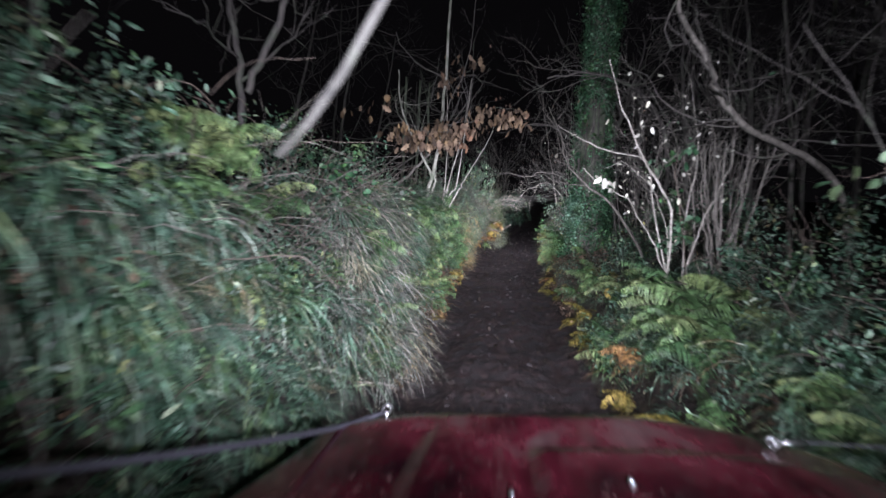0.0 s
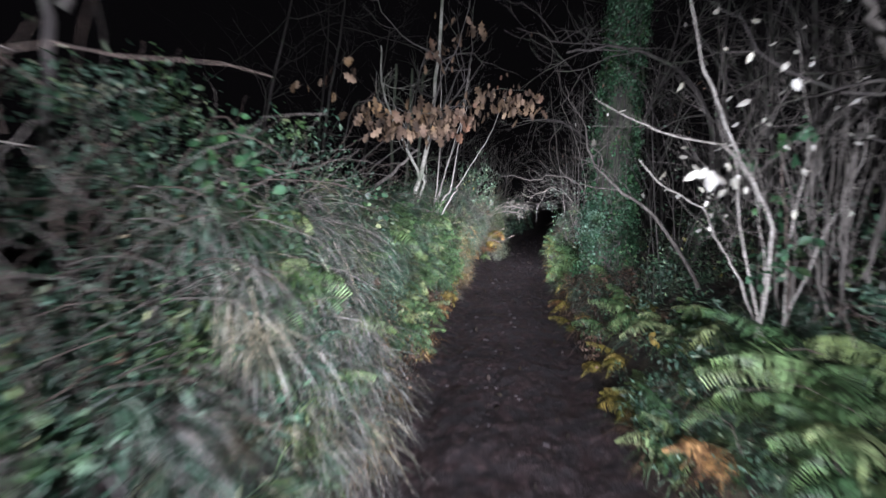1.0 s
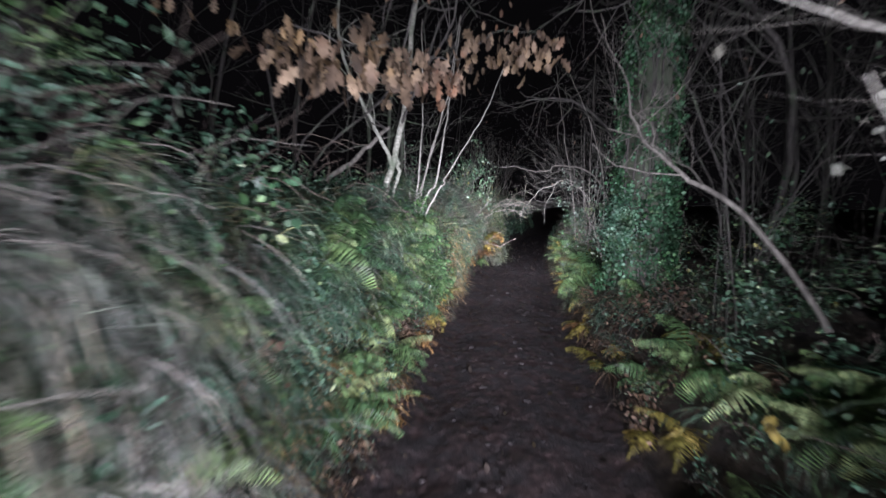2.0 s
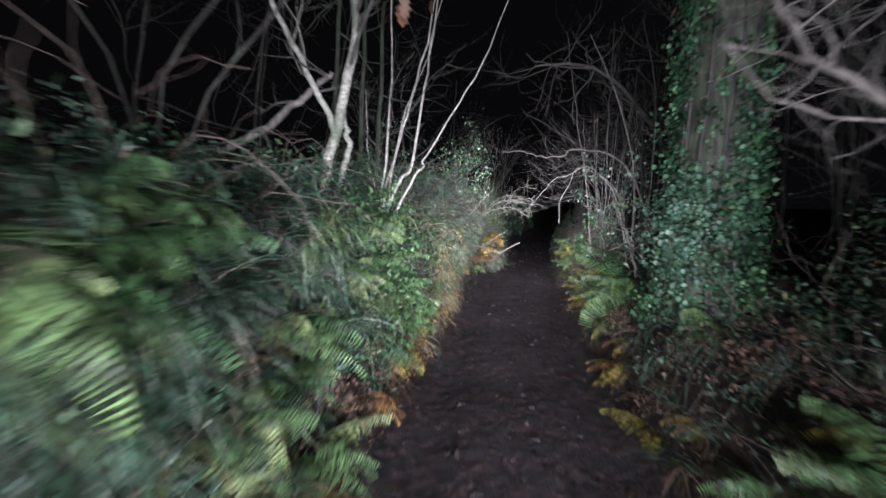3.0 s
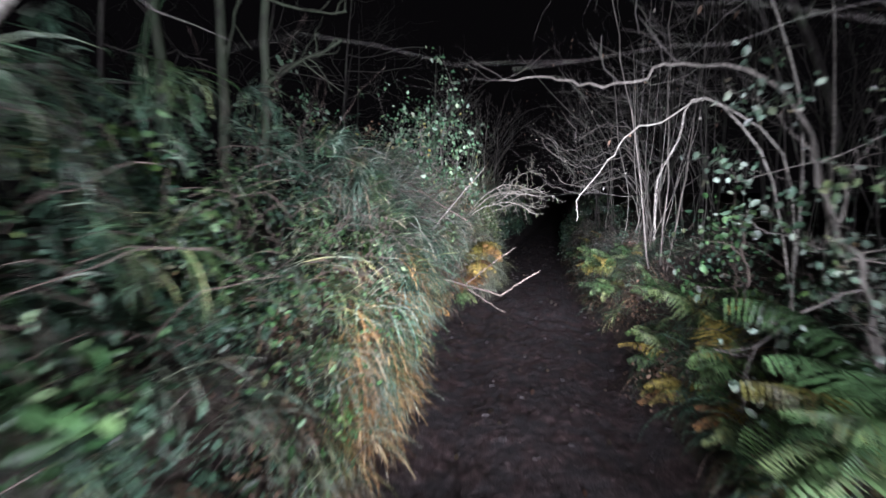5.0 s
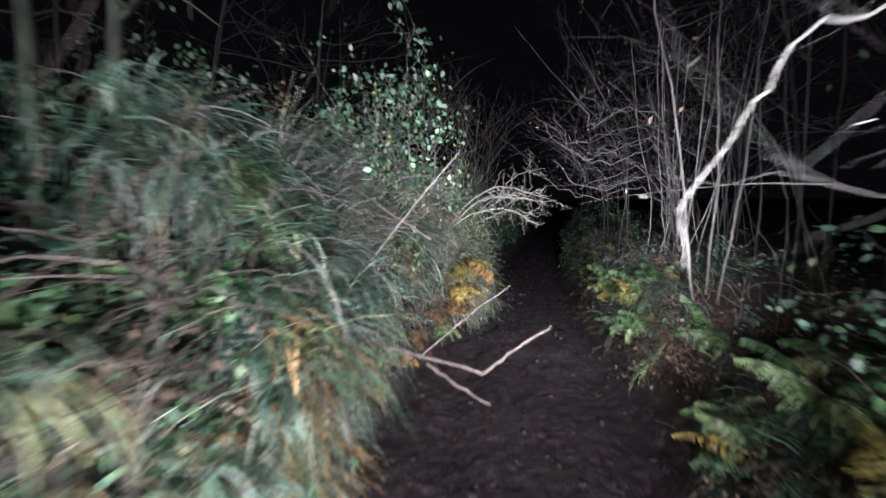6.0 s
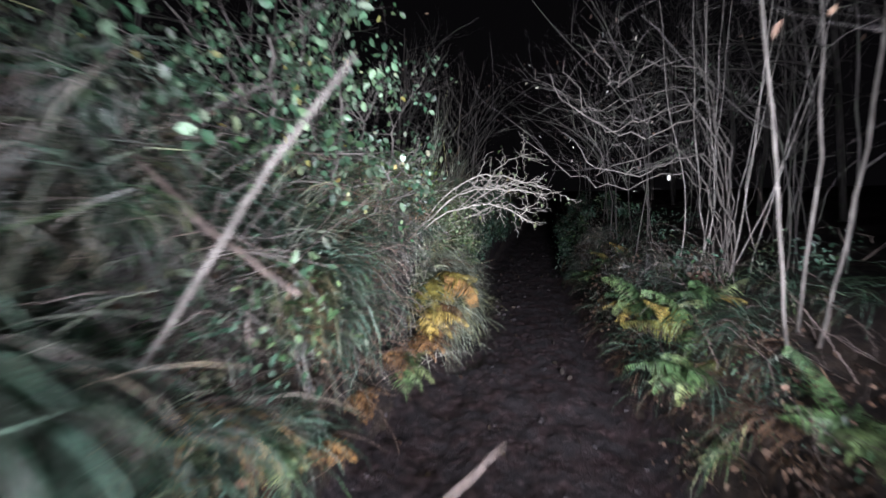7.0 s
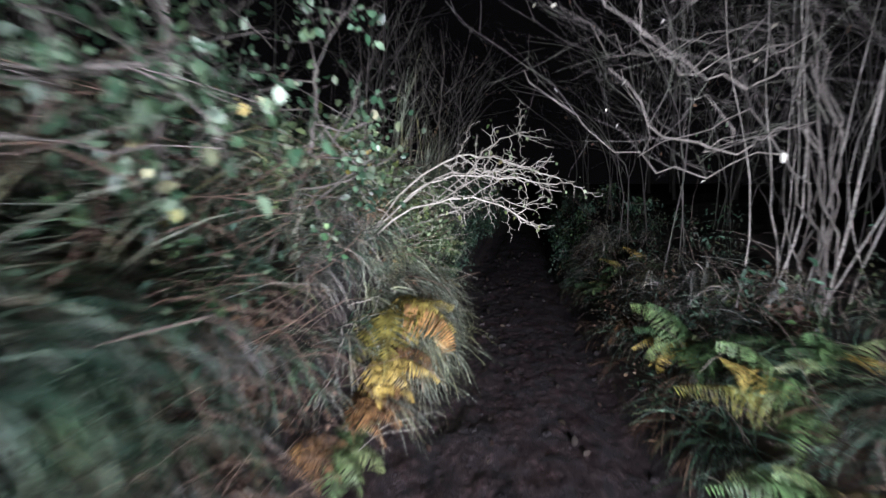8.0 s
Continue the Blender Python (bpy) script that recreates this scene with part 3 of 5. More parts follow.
def fern(rng, loc, kind, size, count, out, hang=0.0):
    """A fern whose fronds fan out to the side that the bank faces; hang: how far they flop over, in radians."""
    ob = base("fern", loc, FERN_LABEL[kind], "fern", "ferns on the banks")
    aim = math.atan2(-out[0], out[1])
    for k in range(count):
        az = aim + rng.normal(0, 0.95)
        kk = kind if rng.random() < 0.9 else ("yellow" if kind == "green" and hang < 0.5 else kind if kind == "green" else "brown")
        f = part("frond", FRONDS[kk][rng.integers(0, 5)], ob)
        tilt = (rng.uniform(-0.9, 0.2) if kind == "green" else rng.uniform(-1.4, -0.3)) - hang * rng.uniform(0.4, 1.2)
        s = size * rng.uniform(0.5, 1.2)
        f.matrix_basis = Matrix.Rotation(az, 4, "Z") @ Matrix.Rotation(tilt, 4, "X") @ Matrix.Rotation(rng.normal(0, 0.45), 4, "Y") @ Matrix.Scale(s, 4)
    return ob


def bush(rng, name, label, side, y, length, out0, out1, z0, z1, leaves, leaf_size, mat, canes, cane_len, cane_mat, group, seg=6, cane_r=0.0028, lobes=1.0, gaps=-0.4):
    """A thicket on the bank: arching canes among clumps of leaves, with gaps between and an uneven top."""
    o = bank(side, y, out0 + 0.2)
    ob = base(name, o, label, "bush", group)
    face = np.array([-side * 0.9, -0.5, 0.35])
    if canes:
        t = Tubes(o)
        for _ in range(canes):
            yy = y + rng.uniform(-0.5, 0.5) * length
            p = bank(side, yy, rng.uniform(out0 + 0.05, out1))
            p[2] += rng.uniform(-0.05, max(0.0, z1 - z0) * 0.5)
            p = bulge(side, p)
            d = unit(np.array([-side * rng.uniform(-0.2, 0.9), rng.normal(0, 0.7), rng.uniform(0.4, 1.4)]))
            pts, L, sag = [p], cane_len * rng.uniform(0.4, 1.3), rng.uniform(-0.42, 0.05)
            for k in range(seg):
                d = unit(d + np.array([-side * 0.05, 0, sag]) + rng.normal(size=3) * 0.2)
                p = p + d * L / seg
                pts.append(p)
            t.tube(pts, np.linspace(cane_r, cane_r * 0.4, seg + 1) * rng.uniform(0.7, 1.6), 3)
        tagged(part("cane_tangle", t.mesh("cane_tangle", cane_mat), ob), kind="stuff")
    if leaves:
        c = max(14, leaves // 34)
        yy = y + rng.uniform(-0.55, 0.55, c) * length
        h = rng.uniform(0, 1, c) ** 0.85
        lump = (0.26 * rough(yy * 1.3, h * 2.5, 2.2, 1) + rng.normal(0, 0.09, c)) * (0.35 + 0.65 * h)
        top = z1 + 0.25 * rough(yy, yy * 0, 1.9, side) + 0.14 * rough(yy, yy * 0, 5.0, side)
        mid = bank(side, yy, out0 + (out1 - out0) * h ** 1.6 + np.abs(rng.normal(0, 0.3, c)) * (0.15 + 0.6 * h) + lump - 0.06)
        mid[:, 2] = np.maximum(z0 + (top - z0) * h, mid[:, 2] + 0.02)
        mid = bulge(side, mid)
        mid = mid[rough(mid[:, 1], mid[:, 2], 4.0, side * 3) + 0.6 * rough(mid[:, 1], mid[:, 2], 9.0, 5) > gaps]
        c = len(mid)
        weight = np.exp(rng.normal(0, 0.8, c))
        of = rng.choice(c, leaves, p=weight / weight.sum())
        wide, big = rng.uniform(0.05, 0.11, c), np.exp(rng.normal(0.0, 0.25, c))
        pos = mid[of] + rng.normal(size=(leaves, 3)) * wide[of][:, None] * np.array([0.8, 1.0, 0.9])
        turn = face + rng.normal(size=(c, 3)) * 0.5
        tagged(part("foliage", leaves_mesh("foliage", rng, pos - o, leaf_size * big[of], mat, turn[of], 0.3, lobes), ob), kind="stuff")
    return ob


rng = np.random.default_rng(11)

# the higher bank: brambles and grass from end to end, thinner where dead stems take over
for k, y in enumerate(np.arange(-1.5, 30, 1.15)):
    z1 = float(np.interp(y, [-2, 3, 5, 8, 11, 13, 15, 18, 24, 30], [2.5, 2.6, 2.5, 2.1, 2.0, 2.4, 2.3, 1.9, 2.1, 2.3]))
    dead = 12.6 < y < 15.8
    count = 2000 if y > 20 else 2600 if dead else 5200 if y > 9.5 else 7000
    bush(rng, "bramble_bush", "tangled dark green bramble bush on the steep bank", -1, y, 1.3, 0.05, 0.75, 1.25 if dead else 0.35, z1,
         count, 0.03 if y < 20 else 0.05, M_BRAMBLE, 46 if y < 20 else 18, 0.55, M_CANE, "brambles on the banks", lobes=0.6, gaps=-0.4)

for y in (1.9, 2.7, 3.5):
    bush(rng, "bramble_bush", "grey-green bramble filling the hedge beside the lane", -1, y, 1.1, 0.1, 0.6, 0.9, 2.45, 4200, 0.03, M_BRAMBLE, 40, 0.5, M_CANE, "brambles on the banks", lobes=0.5, gaps=-0.6)

# clumps of broader leaves in the hedge
clump = np.random.default_rng(12)
for k in range(16):
    y = clump.uniform(2.6, 5.6) if k < 7 else clump.uniform(13.2, 15.0)
    p = bank(-1, y, clump.uniform(0.1, 0.4))
    p[2] = clump.uniform(1.3, 2.2)
    o = p.copy()
    ob = base("bramble_spray", o, "spray of broad bright green bramble leaves in the hedge", "bramble", "bramble sprays")
    pts = np.array([p + np.array([-0.35, 0.1, -0.3]), p + np.array([-0.1, 0.0, 0.05]), p + np.array([0.12, -0.05, 0.02])])
    tb = Tubes(o)
    tb.tube(bent(clump, pts, 8, 0.01), np.linspace(0.005, 0.002, 8), 5)
    part("cane", tb.mesh("cane", M_CANE), ob)
    q = int(clump.integers(18, 40))
    tagged(part("foliage", leaves_mesh("foliage", clump, clump.normal(size=(q, 3)) * np.array([0.1, 0.13, 0.11]), 0.045, M_IVY if k % 2 else M_HAZEL, (0.8, -0.6, 0.3), 0.3, 1.2), ob), kind="stuff")

# withered brambles where the bank juts out
for y in (14.2, 14.5, 14.9, 16.6):
    bush(rng, "withered_bramble", "withered brown bramble tangle on the bank", -1, y, 0.9, -0.05, 0.4, 0.6, 1.9, 600, 0.026, M_OAK, 95, 0.55, M_REDCANE, "withered brambles", cane_r=0.003)
for y in (1.6, 2.6, 3.6, 4.6, 5.6, 6.6, 7.6):
    tall = y < 5
    bush(rng, "withered_bramble", "withered grey-brown stems in the hedge", -1, y, 1.3, 0.15, 0.6, 0.5, 2.1 if tall else 1.5, 260, 0.034, M_OAK, 75 if tall else 50, 0.6 if tall else 0.45, M_TWIG, "withered brambles", cane_r=0.0026)
# leafy growth round the feet of the birch and the hazel
for y in (8.3, 8.8, 9.3, 10.4, 10.9, 11.4):
    bush(rng, "bramble_bush", "leafy bright green bramble on the steep bank", -1, y, 0.8, -0.12, 0.3, 0.55, 1.9 if y < 10 else 1.75, 1300 if y < 10 else 800, 0.028, M_LUSH, 20, 0.4, M_CANE, "brambles on the banks", lobes=0.7, gaps=-0.15)

for y in np.arange(4.6, 13.0, 0.9):
    bush(rng, "withered_bramble", "dead brown stems and leaves at the hedge's foot", -1, y, 1.1, 0.0, 0.25, 0.1, 1.05, 900, 0.028, M_OAK, 70, 0.4, M_CANE, "withered brambles", cane_r=0.0024)

# dead grey stems standing up out of the hedge
for y in (13.0, 13.3):
    bush(rng, "withered_bramble", "bare grey dead stems standing out of the hedge", -1, y, 0.4, 0.25, 0.6, 1.5, 2.3, 120, 0.026, M_OAK, 65, 0.55, M_TWIG, "withered brambles", cane_r=0.0038)

# pale leafy growth and hay where the bank leans over the lane
for y in (15.7, 16.4, 17.1, 17.9):
    bush(rng, "bramble_bush", "pale leafy bramble leaning over the lane", -1, y, 0.9, -0.12, 0.4, 1.05, 2.0, 1700, 0.03, M_PALEGREEN, 60, 0.5, M_THORN, "brambles on the banks", cane_r=0.0022, gaps=-0.2)

# the lower bank: darker, thinner undergrowth, and bare stems further on
for k, y in enumerate(np.arange(-1.5, 30, 1.15)):
    near = y < 20
    count = 1000 if not near else 260 if 6.8 < y < 10 else 380 if 12.0 < y < 17 else 1200
    bush(rng, "undergrowth_bush", "low dark green undergrowth on the lower bank", 1, y, 1.3, 0.1, 1.1, 0.2, 1.4,
         count, 0.03 if near else 0.05, M_BRAMBLE, 24 if near else 20, 0.4, M_CANE, "undergrowth on the lower bank", gaps=-0.1, lobes=0.6)
for y in np.arange(7.0, 18.5, 0.9):
    bush(rng, "withered_bramble", "brown dead stems and leaves on the lower bank", 1, y, 1.1, 0.02, 0.7, 0.1, 0.9, 460, 0.026, M_OAK, 34, 0.35, M_CANE, "withered brambles", cane_r=0.0022)

for y in (0.8, 1.9, 3.0, 4.1, 5.2):
    bush(rng, "undergrowth_bush", "taller dark bramble behind the lower bank", 1, y, 1.3, 0.9, 1.7, 0.7, 1.95, 1700, 0.036, M_BRAMBLE, 40, 0.6, M_CANE, "undergrowth on the lower bank", gaps=-0.1, lobes=0.7)

# shrubs that close the lower bank behind the ivy tree
back = np.random.default_rng(13)
for y in (6.3, 7.2, 8.1, 10.2):
    bush(back, "undergrowth_bush", "grey-green shrubs behind the lower bank", 1, y, 1.2, 1.2, 2.1, 0.9, 1.9, 1500, 0.034, M_HAZEL, 36, 0.7, M_TWIG, "undergrowth on the lower bank", gaps=-0.2, lobes=0.7)

# grass that hangs down the banks
def grass(name, label, side, y0, y1, out0, out1, tufts, per, length, mat, width=0.0045, rise=0.9, droop=2.2, lift=0.0, seed=1, patchy=-2.0):
    g = np.random.default_rng(seed)
    ty = g.uniform(y0, y1, tufts)
    ty = ty[rough(ty, ty * 0 + seed, 3.0, seed) > patchy]
    tufts = len(ty)
    to = g.uniform(out0, out1, tufts)
    root = bank(side, ty, to)
    root[:, 2] += lift * g.uniform(0, 1, tufts)
    root = bulge(side, root)
    clumped = rough(root[:, 1], root[:, 2], 3.5, 7) + 0.6 * rough(root[:, 1], root[:, 2], 8.0, 9) > -0.3
    root, tufts = root[clumped], int(clumped.sum())
    lean = np.array([-side * 1.0, -0.15, 0.0]) + g.normal(size=(tufts, 3)) * 0.7
    loose = np.repeat(g.uniform(0.4, 1.5, tufts), per)[:, None]
    root = np.repeat(root, per, axis=0) + g.normal(size=(tufts * per, 3)) * np.array([0.02, 0.028, 0.02]) * loose
    L = np.repeat(length * g.uniform(0.55, 1.4, tufts), per)
    out = np.repeat(lean, per, axis=0)
    ob = new(name, blades_mesh(name, g, root, out, L, mat, width, rise, droop))
    return tagged(ob, label, "grass", kind="stuff")


grass("bank_grass", "long blue-green grass hanging down the steep bank", -1, -1, 8.5, 0.03, 0.65, 2300, 14, 0.36, M_GRASS, 0.0042, 0.4, 2.4, 0.7, 21)
grass("bank_grass", "thin blue-green grass among the brambles", -1, 8.5, 12, 0.08, 0.6, 420, 12, 0.22, M_GRASS, 0.0034, 0.4, 2.4, 1.0, 32)
grass("bank_grass", "blue-green grass hanging down the steep bank", -1, 12, 20, 0.05, 0.6, 500, 14, 0.32, M_GRASS, 0.0036, 0.5, 2.4, 0.7, 27)
grass("bank_grass", "blue-green grass hanging over the bend of the bank", -1, 11.2, 13.9, -0.02, 0.4, 560, 15, 0.34, M_GRASS, 0.0048, 0.4, 2.4, 0.9, 31)
grass("dead_grass", "long grey-straw dead grass hanging down the steep bank", -1, 2.3, 5.3, 0.05, 0.35, 360, 18, 0.5, M_STRAW, 0.0034, -0.3, 1.2, 0.8, 22, -0.4)
grass("dead_grass", "pale dry grass stalks hanging over the bank's edge", -1, 2.6, 5.2, -0.02, 0.18, 60, 18, 0.55, M_STRAW, 0.004, -0.2, 1.4, 0.6, 33, -0.4)
grass("dead_grass", "straw-coloured dead grass on the bank's foot", -1, 6, 20, 0.05, 0.35, 480, 14, 0.34, M_STRAW, 0.0036, 0.1, 2.0, 0.35, 23, -0.3)
grass("dead_grass", "pale withered grass heads on top of the bank", -1, 9.6, 18, 0.15, 0.7, 380, 12, 0.42, M_HAY, 0.0032, 1.1, 1.4, 0.5, 28, -0.35)
grass("dead_grass", "grey-straw grass hanging over the bend of the bank", -1, 11.8, 13.4, 0.0, 0.35, 170, 14, 0.36, M_STRAW, 0.0036, 0.1, 2.0, 0.85, 35, -0.3)
grass("dead_grass", "pale yellow-green grass hanging below the thorn bush", -1, 15.8, 17.8, -0.2, 0.15, 330, 16, 0.42, M_HAY, 0.0034, -0.2, 1.5, 1.1, 38, -1.0)
grass("dead_grass", "pale grey straw standing on top of the bank", -1, 12.2, 13.4, 0.2, 0.6, 190, 13, 0.42, M_STRAW, 0.0034, 0.9, 1.6, 0.7, 40, -1.0)
grass("dead_grass", "brown and straw grass on the lower bank", 1, 15.2, 20.0, 0.15, 0.9, 220, 13, 0.3, M_STRAW, 0.0036, 0.5, 2.2, 0.35, 44, -0.4)
grass("rush_tufts", "tall thin pale rushes standing on the edge of the bank", -1, 17.0, 20.0, 0.0, 0.4, 45, 11, 0.75, M_HAY, 0.0028, 1.3, 0.9, 0.9, 39, -1.0)
# amber light at the bank's foot is put into these tufts' orange
grass("amber_lit_grass", "rust-orange dead grass along the foot of the bank, amber light in its colour", -1, 3.4, 8.5, -0.03, 0.2, 260, 13, 0.3, M_AMBER_LIT, 0.0042, 0.1, 2.0, 0.3, 24, -0.2)
grass("amber_lit_grass", "rust and straw coloured grass hanging at the bend of the bank, amber light in its colour", -1, 11.0, 13.1, -0.02, 0.16, 280, 13, 0.3, M_AMBER_LIT, 0.0046, 0.0, 1.8, 0.4, 29, -0.5)
grass("amber_lit_grass", "thin rust-coloured grass along the foot of the bank, amber light in its colour", -1, 8.8, 11.2, -0.04, 0.12, 70, 12, 0.26, M_AMBER_LIT, 0.0042, 0.0, 1.7, 0.2, 36, -0.3)
grass("dead_grass", "brown withered grass along the foot of the bank", -1, 8.6, 11.4, -0.04, 0.14, 150, 12, 0.26, M_OAK, 0.0042, 0.0, 1.7, 0.3, 37, -0.3)
grass("dead_grass", "straw-coloured grass mixed into the rusty tufts", -1, 9.4, 14.0, -0.03, 0.2, 150, 12, 0.34, M_HAY, 0.0036, 0.3, 2.0, 0.5, 30, -0.3)
grass("bank_grass", "green grass tufts on the lower bank", 1, -1, 20, 0.1, 1.2, 1000, 13, 0.36, M_GRASS, 0.0034, 0.6, 2.2, 0.1, 25)
grass("bank_grass", "blue-green grass on the lower bank", 1, 0.3, 5.0, 0.3, 1.3, 480, 15, 0.32, M_GRASS, 0.0036, 0.6, 2.2, 0.3, 34)
grass("dead_grass", "brown dead grass along the lower bank's foot", 1, 0, 20, 0.0, 0.6, 420, 12, 0.28, M_OAK, 0.0036, 0.2, 2.0, 0.15, 26)

# ferns that stand out singly
def plant_ferns(rows):
    """Rows: side of the lane, place along it, distance up the bank, height over the ground, kind, size, fronds."""
    for side, y, out, lift, kind, size, count in rows:
        p = bank(side, y, out)
        p[2] += lift
        if side < 0:
            big, hang = 0.78, 0.75 if kind == "green" else 0.55
        else:
            big, hang = 0.75 if y < 5 else 0.9, 0.2 if y > 10.1 else 0.5
        fern(rng, p, kind, size * (0.85 if y > 10.4 else 1.0) * big, count, (-side, -0.25), hang)


plant_ferns([
    (1, 3.9, 0.12, 0.1, "yellow", 0.55, 9), (1, 4.3, 0.55, 0.1, "green", 0.7, 9), (1, 3.3, 0.5, 0.1, "green", 0.65, 8), (1, 5.5, 0.15, 0.05, "yellow", 0.5, 8), (1, 6.3, 0.2, 0.1, "yellow", 0.45, 8),
    (1, 7.2, 0.25, 0.1, "green", 0.5, 8), (1, 8, 0.2, 0.05, "yellow", 0.4, 7), (1, 8.4, 0.05, 0, "yellow", 0.45, 8), (1, 9.4, 0, 0.2, "yellow", 0.4, 7), (1, 10.15, 0.3, 0.45, "green", 0.85, 20),
    (1, 10, 0.25, 0, "yellow", 0.45, 9), (1, 11.2, 0.2, 0.1, "brown", 0.5, 8), (1, 12.4, 0.2, 0.1, "green", 0.5, 8), (1, 13.3, 0.4, 0.1, "green", 0.5, 8),
])
plant_ferns([
    (1, 14.8, 0.35, 0.15, "green", 0.6, 10), (1, 15.6, 0.25, 0.35, "green", 0.7, 11), (1, 15.8, 0.25, 0.3, "yellow", 0.5, 9), (1, 14.35, 0.2, 0.2, "green", 0.6, 11), (1, 16.8, 0.25, 0.1, "brown", 0.5, 8),
    (1, 2.8, 0.2, 0.1, "yellow", 0.6, 9), (1, 4.6, 0.2, 0.15, "green", 0.6, 10), (1, 5, 0.7, 0.2, "green", 0.7, 10), (1, 3.6, 0.9, 0.2, "green", 0.7, 10), (1, 5.9, 0.5, 0.15, "green", 0.6, 9),
    (1, 6.7, 0.1, 0, "yellow", 0.45, 8), (1, 2, 0.4, 0.1, "green", 0.7, 9), (1, 1.2, 0.5, 0.1, "green", 0.7, 9), (1, 18, 0.3, 0.1, "green", 0.6, 9),
])
plant_ferns([
    (-1, 6.05, 0.12, 0.3, "green", 0.6, 10), (-1, 6.3, 0.05, 0.2, "green", 0.65, 11), (-1, 6.7, 0.1, 0.45, "green", 0.7, 14), (-1, 5.8, 0.08, 0.35, "green", 0.7, 11), (-1, 6.1, 0.18, 0.75, "green", 0.7, 11),
    (-1, 6.5, 0.25, 0.6, "green", 0.55, 10), (-1, 7.4, 0.15, 0.4, "green", 0.6, 9), (-1, 8.1, 0.08, 0.85, "green", 0.55, 10), (-1, 8.4, 0.1, 1.1, "green", 0.55, 11), (-1, 8.8, 0.05, 0.8, "green", 0.6, 12),
    (-1, 8.6, 0.06, 0.4, "green", 0.6, 11), (-1, 8.9, 0.15, 0.6, "green", 0.65, 9), (-1, 9.5, 0.1, 0.2, "yellow", 0.45, 8), (-1, 10.6, 0.02, 0.15, "yellow", 0.45, 8),
])
plant_ferns([
    (-1, 11.6, 0.1, 0.3, "green", 0.5, 8), (-1, 15.7, -0.16, 1, "yellow", 0.8, 9), (-1, 15.55, -0.12, 0.7, "yellow", 0.6, 7), (-1, 15.4, -0.06, 0.5, "brown", 0.5, 12), (-1, 15.25, -0.04, 0.3, "green", 0.5, 9),
    (-1, 15.9, 0.02, 0.5, "yellow", 0.5, 10), (-1, 14.9, -0.06, 0.55, "brown", 0.4, 12), (-1, 14.4, -0.06, 0.45, "brown", 0.36, 11), (-1, 13.9, -0.06, 0.4, "brown", 0.34, 10), (-1, 13.3, -0.05, 0.35, "brown", 0.32, 9),
    (-1, 1.9, 0.5, 1, "green", 0.42, 10), (-1, 2.1, 0.45, 0.85, "green", 0.4, 8), (-1, 1.75, 0.3, 0.75, "green", 0.42, 8), (-1, 1.95, 0.22, 0.5, "green", 0.4, 8),
])
plant_ferns([
    (-1, 2.3, 0.28, 0.65, "green", 0.4, 8), (1, 4.1, 0.16, 0.45, "brown", 0.4, 8), (1, 5.2, 0.2, 0.08, "green", 0.55, 9), (1, 3.84, 0.58, 0.35, "green", 0.85, 13), (1, 3.5, 0.45, 0.3, "green", 0.75, 10),
    (-1, 12.8, 0.1, 0.2, "green", 0.55, 9), (-1, 18, 0.05, 0.3, "yellow", 0.5, 9), (-1, 13.6, 0.05, 0.1, "green", 0.45, 8), (-1, 4, 0.3, 0.7, "green", 0.4, 7), (-1, 2, 0.3, 0.9, "green", 0.42, 9),
    (-1, 9.2, 0.02, 0.75, "green", 0.6, 11), (-1, 8.7, 0, 1, "green", 0.6, 11), (-1, 9.05, 0, 0.8, "green", 0.6, 11), (-1, 8.9, 0.1, 1.2, "green", 0.5, 9),
])
plant_ferns([
    (-1, 8.35, 0.1, 1.1, "green", 0.55, 9), (-1, 6.6, 0.2, 0.7, "green", 0.5, 10), (-1, 6.9, 0.1, 0.6, "green", 0.62, 11), (-1, 7.35, 0.04, 0.35, "green", 0.6, 10), (-1, 8.9, 0, 0.4, "yellow", 0.5, 9),
    (-1, 9.4, -0.02, 0.3, "yellow", 0.45, 8), (-1, 10.2, 0, 0.35, "yellow", 0.4, 8), (-1, 10.8, 0.1, 0.3, "green", 0.36, 8), (-1, 11.3, 0.02, 0.4, "green", 0.42, 8), (-1, 8.2, 0, 0.3, "brown", 0.45, 9),
    (-1, 7.2, 0.12, 0.7, "green", 0.5, 8), (-1, 6.9, 0, 0.1, "yellow", 0.45, 8), (1, 11, 0.15, 0.15, "green", 0.5, 10), (1, 11.4, 0.25, 0.3, "green", 0.55, 11),
])
plant_ferns([
    (1, 11.8, 0.1, 0.2, "yellow", 0.5, 9), (1, 12.1, 0.3, 0.35, "green", 0.55, 11), (1, 12.6, 0.15, 0.3, "green", 0.5, 10), (1, 11.6, 0.6, 0.3, "green", 0.55, 10),
])
# and scattered ones
wild = np.random.default_rng(6)
for k in range(48):
    if k < 28:
        side, y, out, lift = 1, wild.uniform(0.8, 19.0), wild.uniform(0.05, 0.9), wild.uniform(0.05, 0.2)
        kind = "yellow" if wild.random() < (0.35 if out < 0.25 else 0.06) else "brown" if wild.random() < 0.15 else "green"
    else:
        side, y, out, lift = -1, wild.choice([wild.uniform(3.5, 5.3), wild.uniform(16.0, 19.0)]), wild.uniform(0.02, 0.3), wild.uniform(0.05, 0.7)
        kind = "yellow" if wild.random() < 0.06 and y > 16 else "green"
    plant_ferns([(side, y, out, lift, kind, wild.uniform(0.35, 0.6), int(wild.integers(6, 10)))])

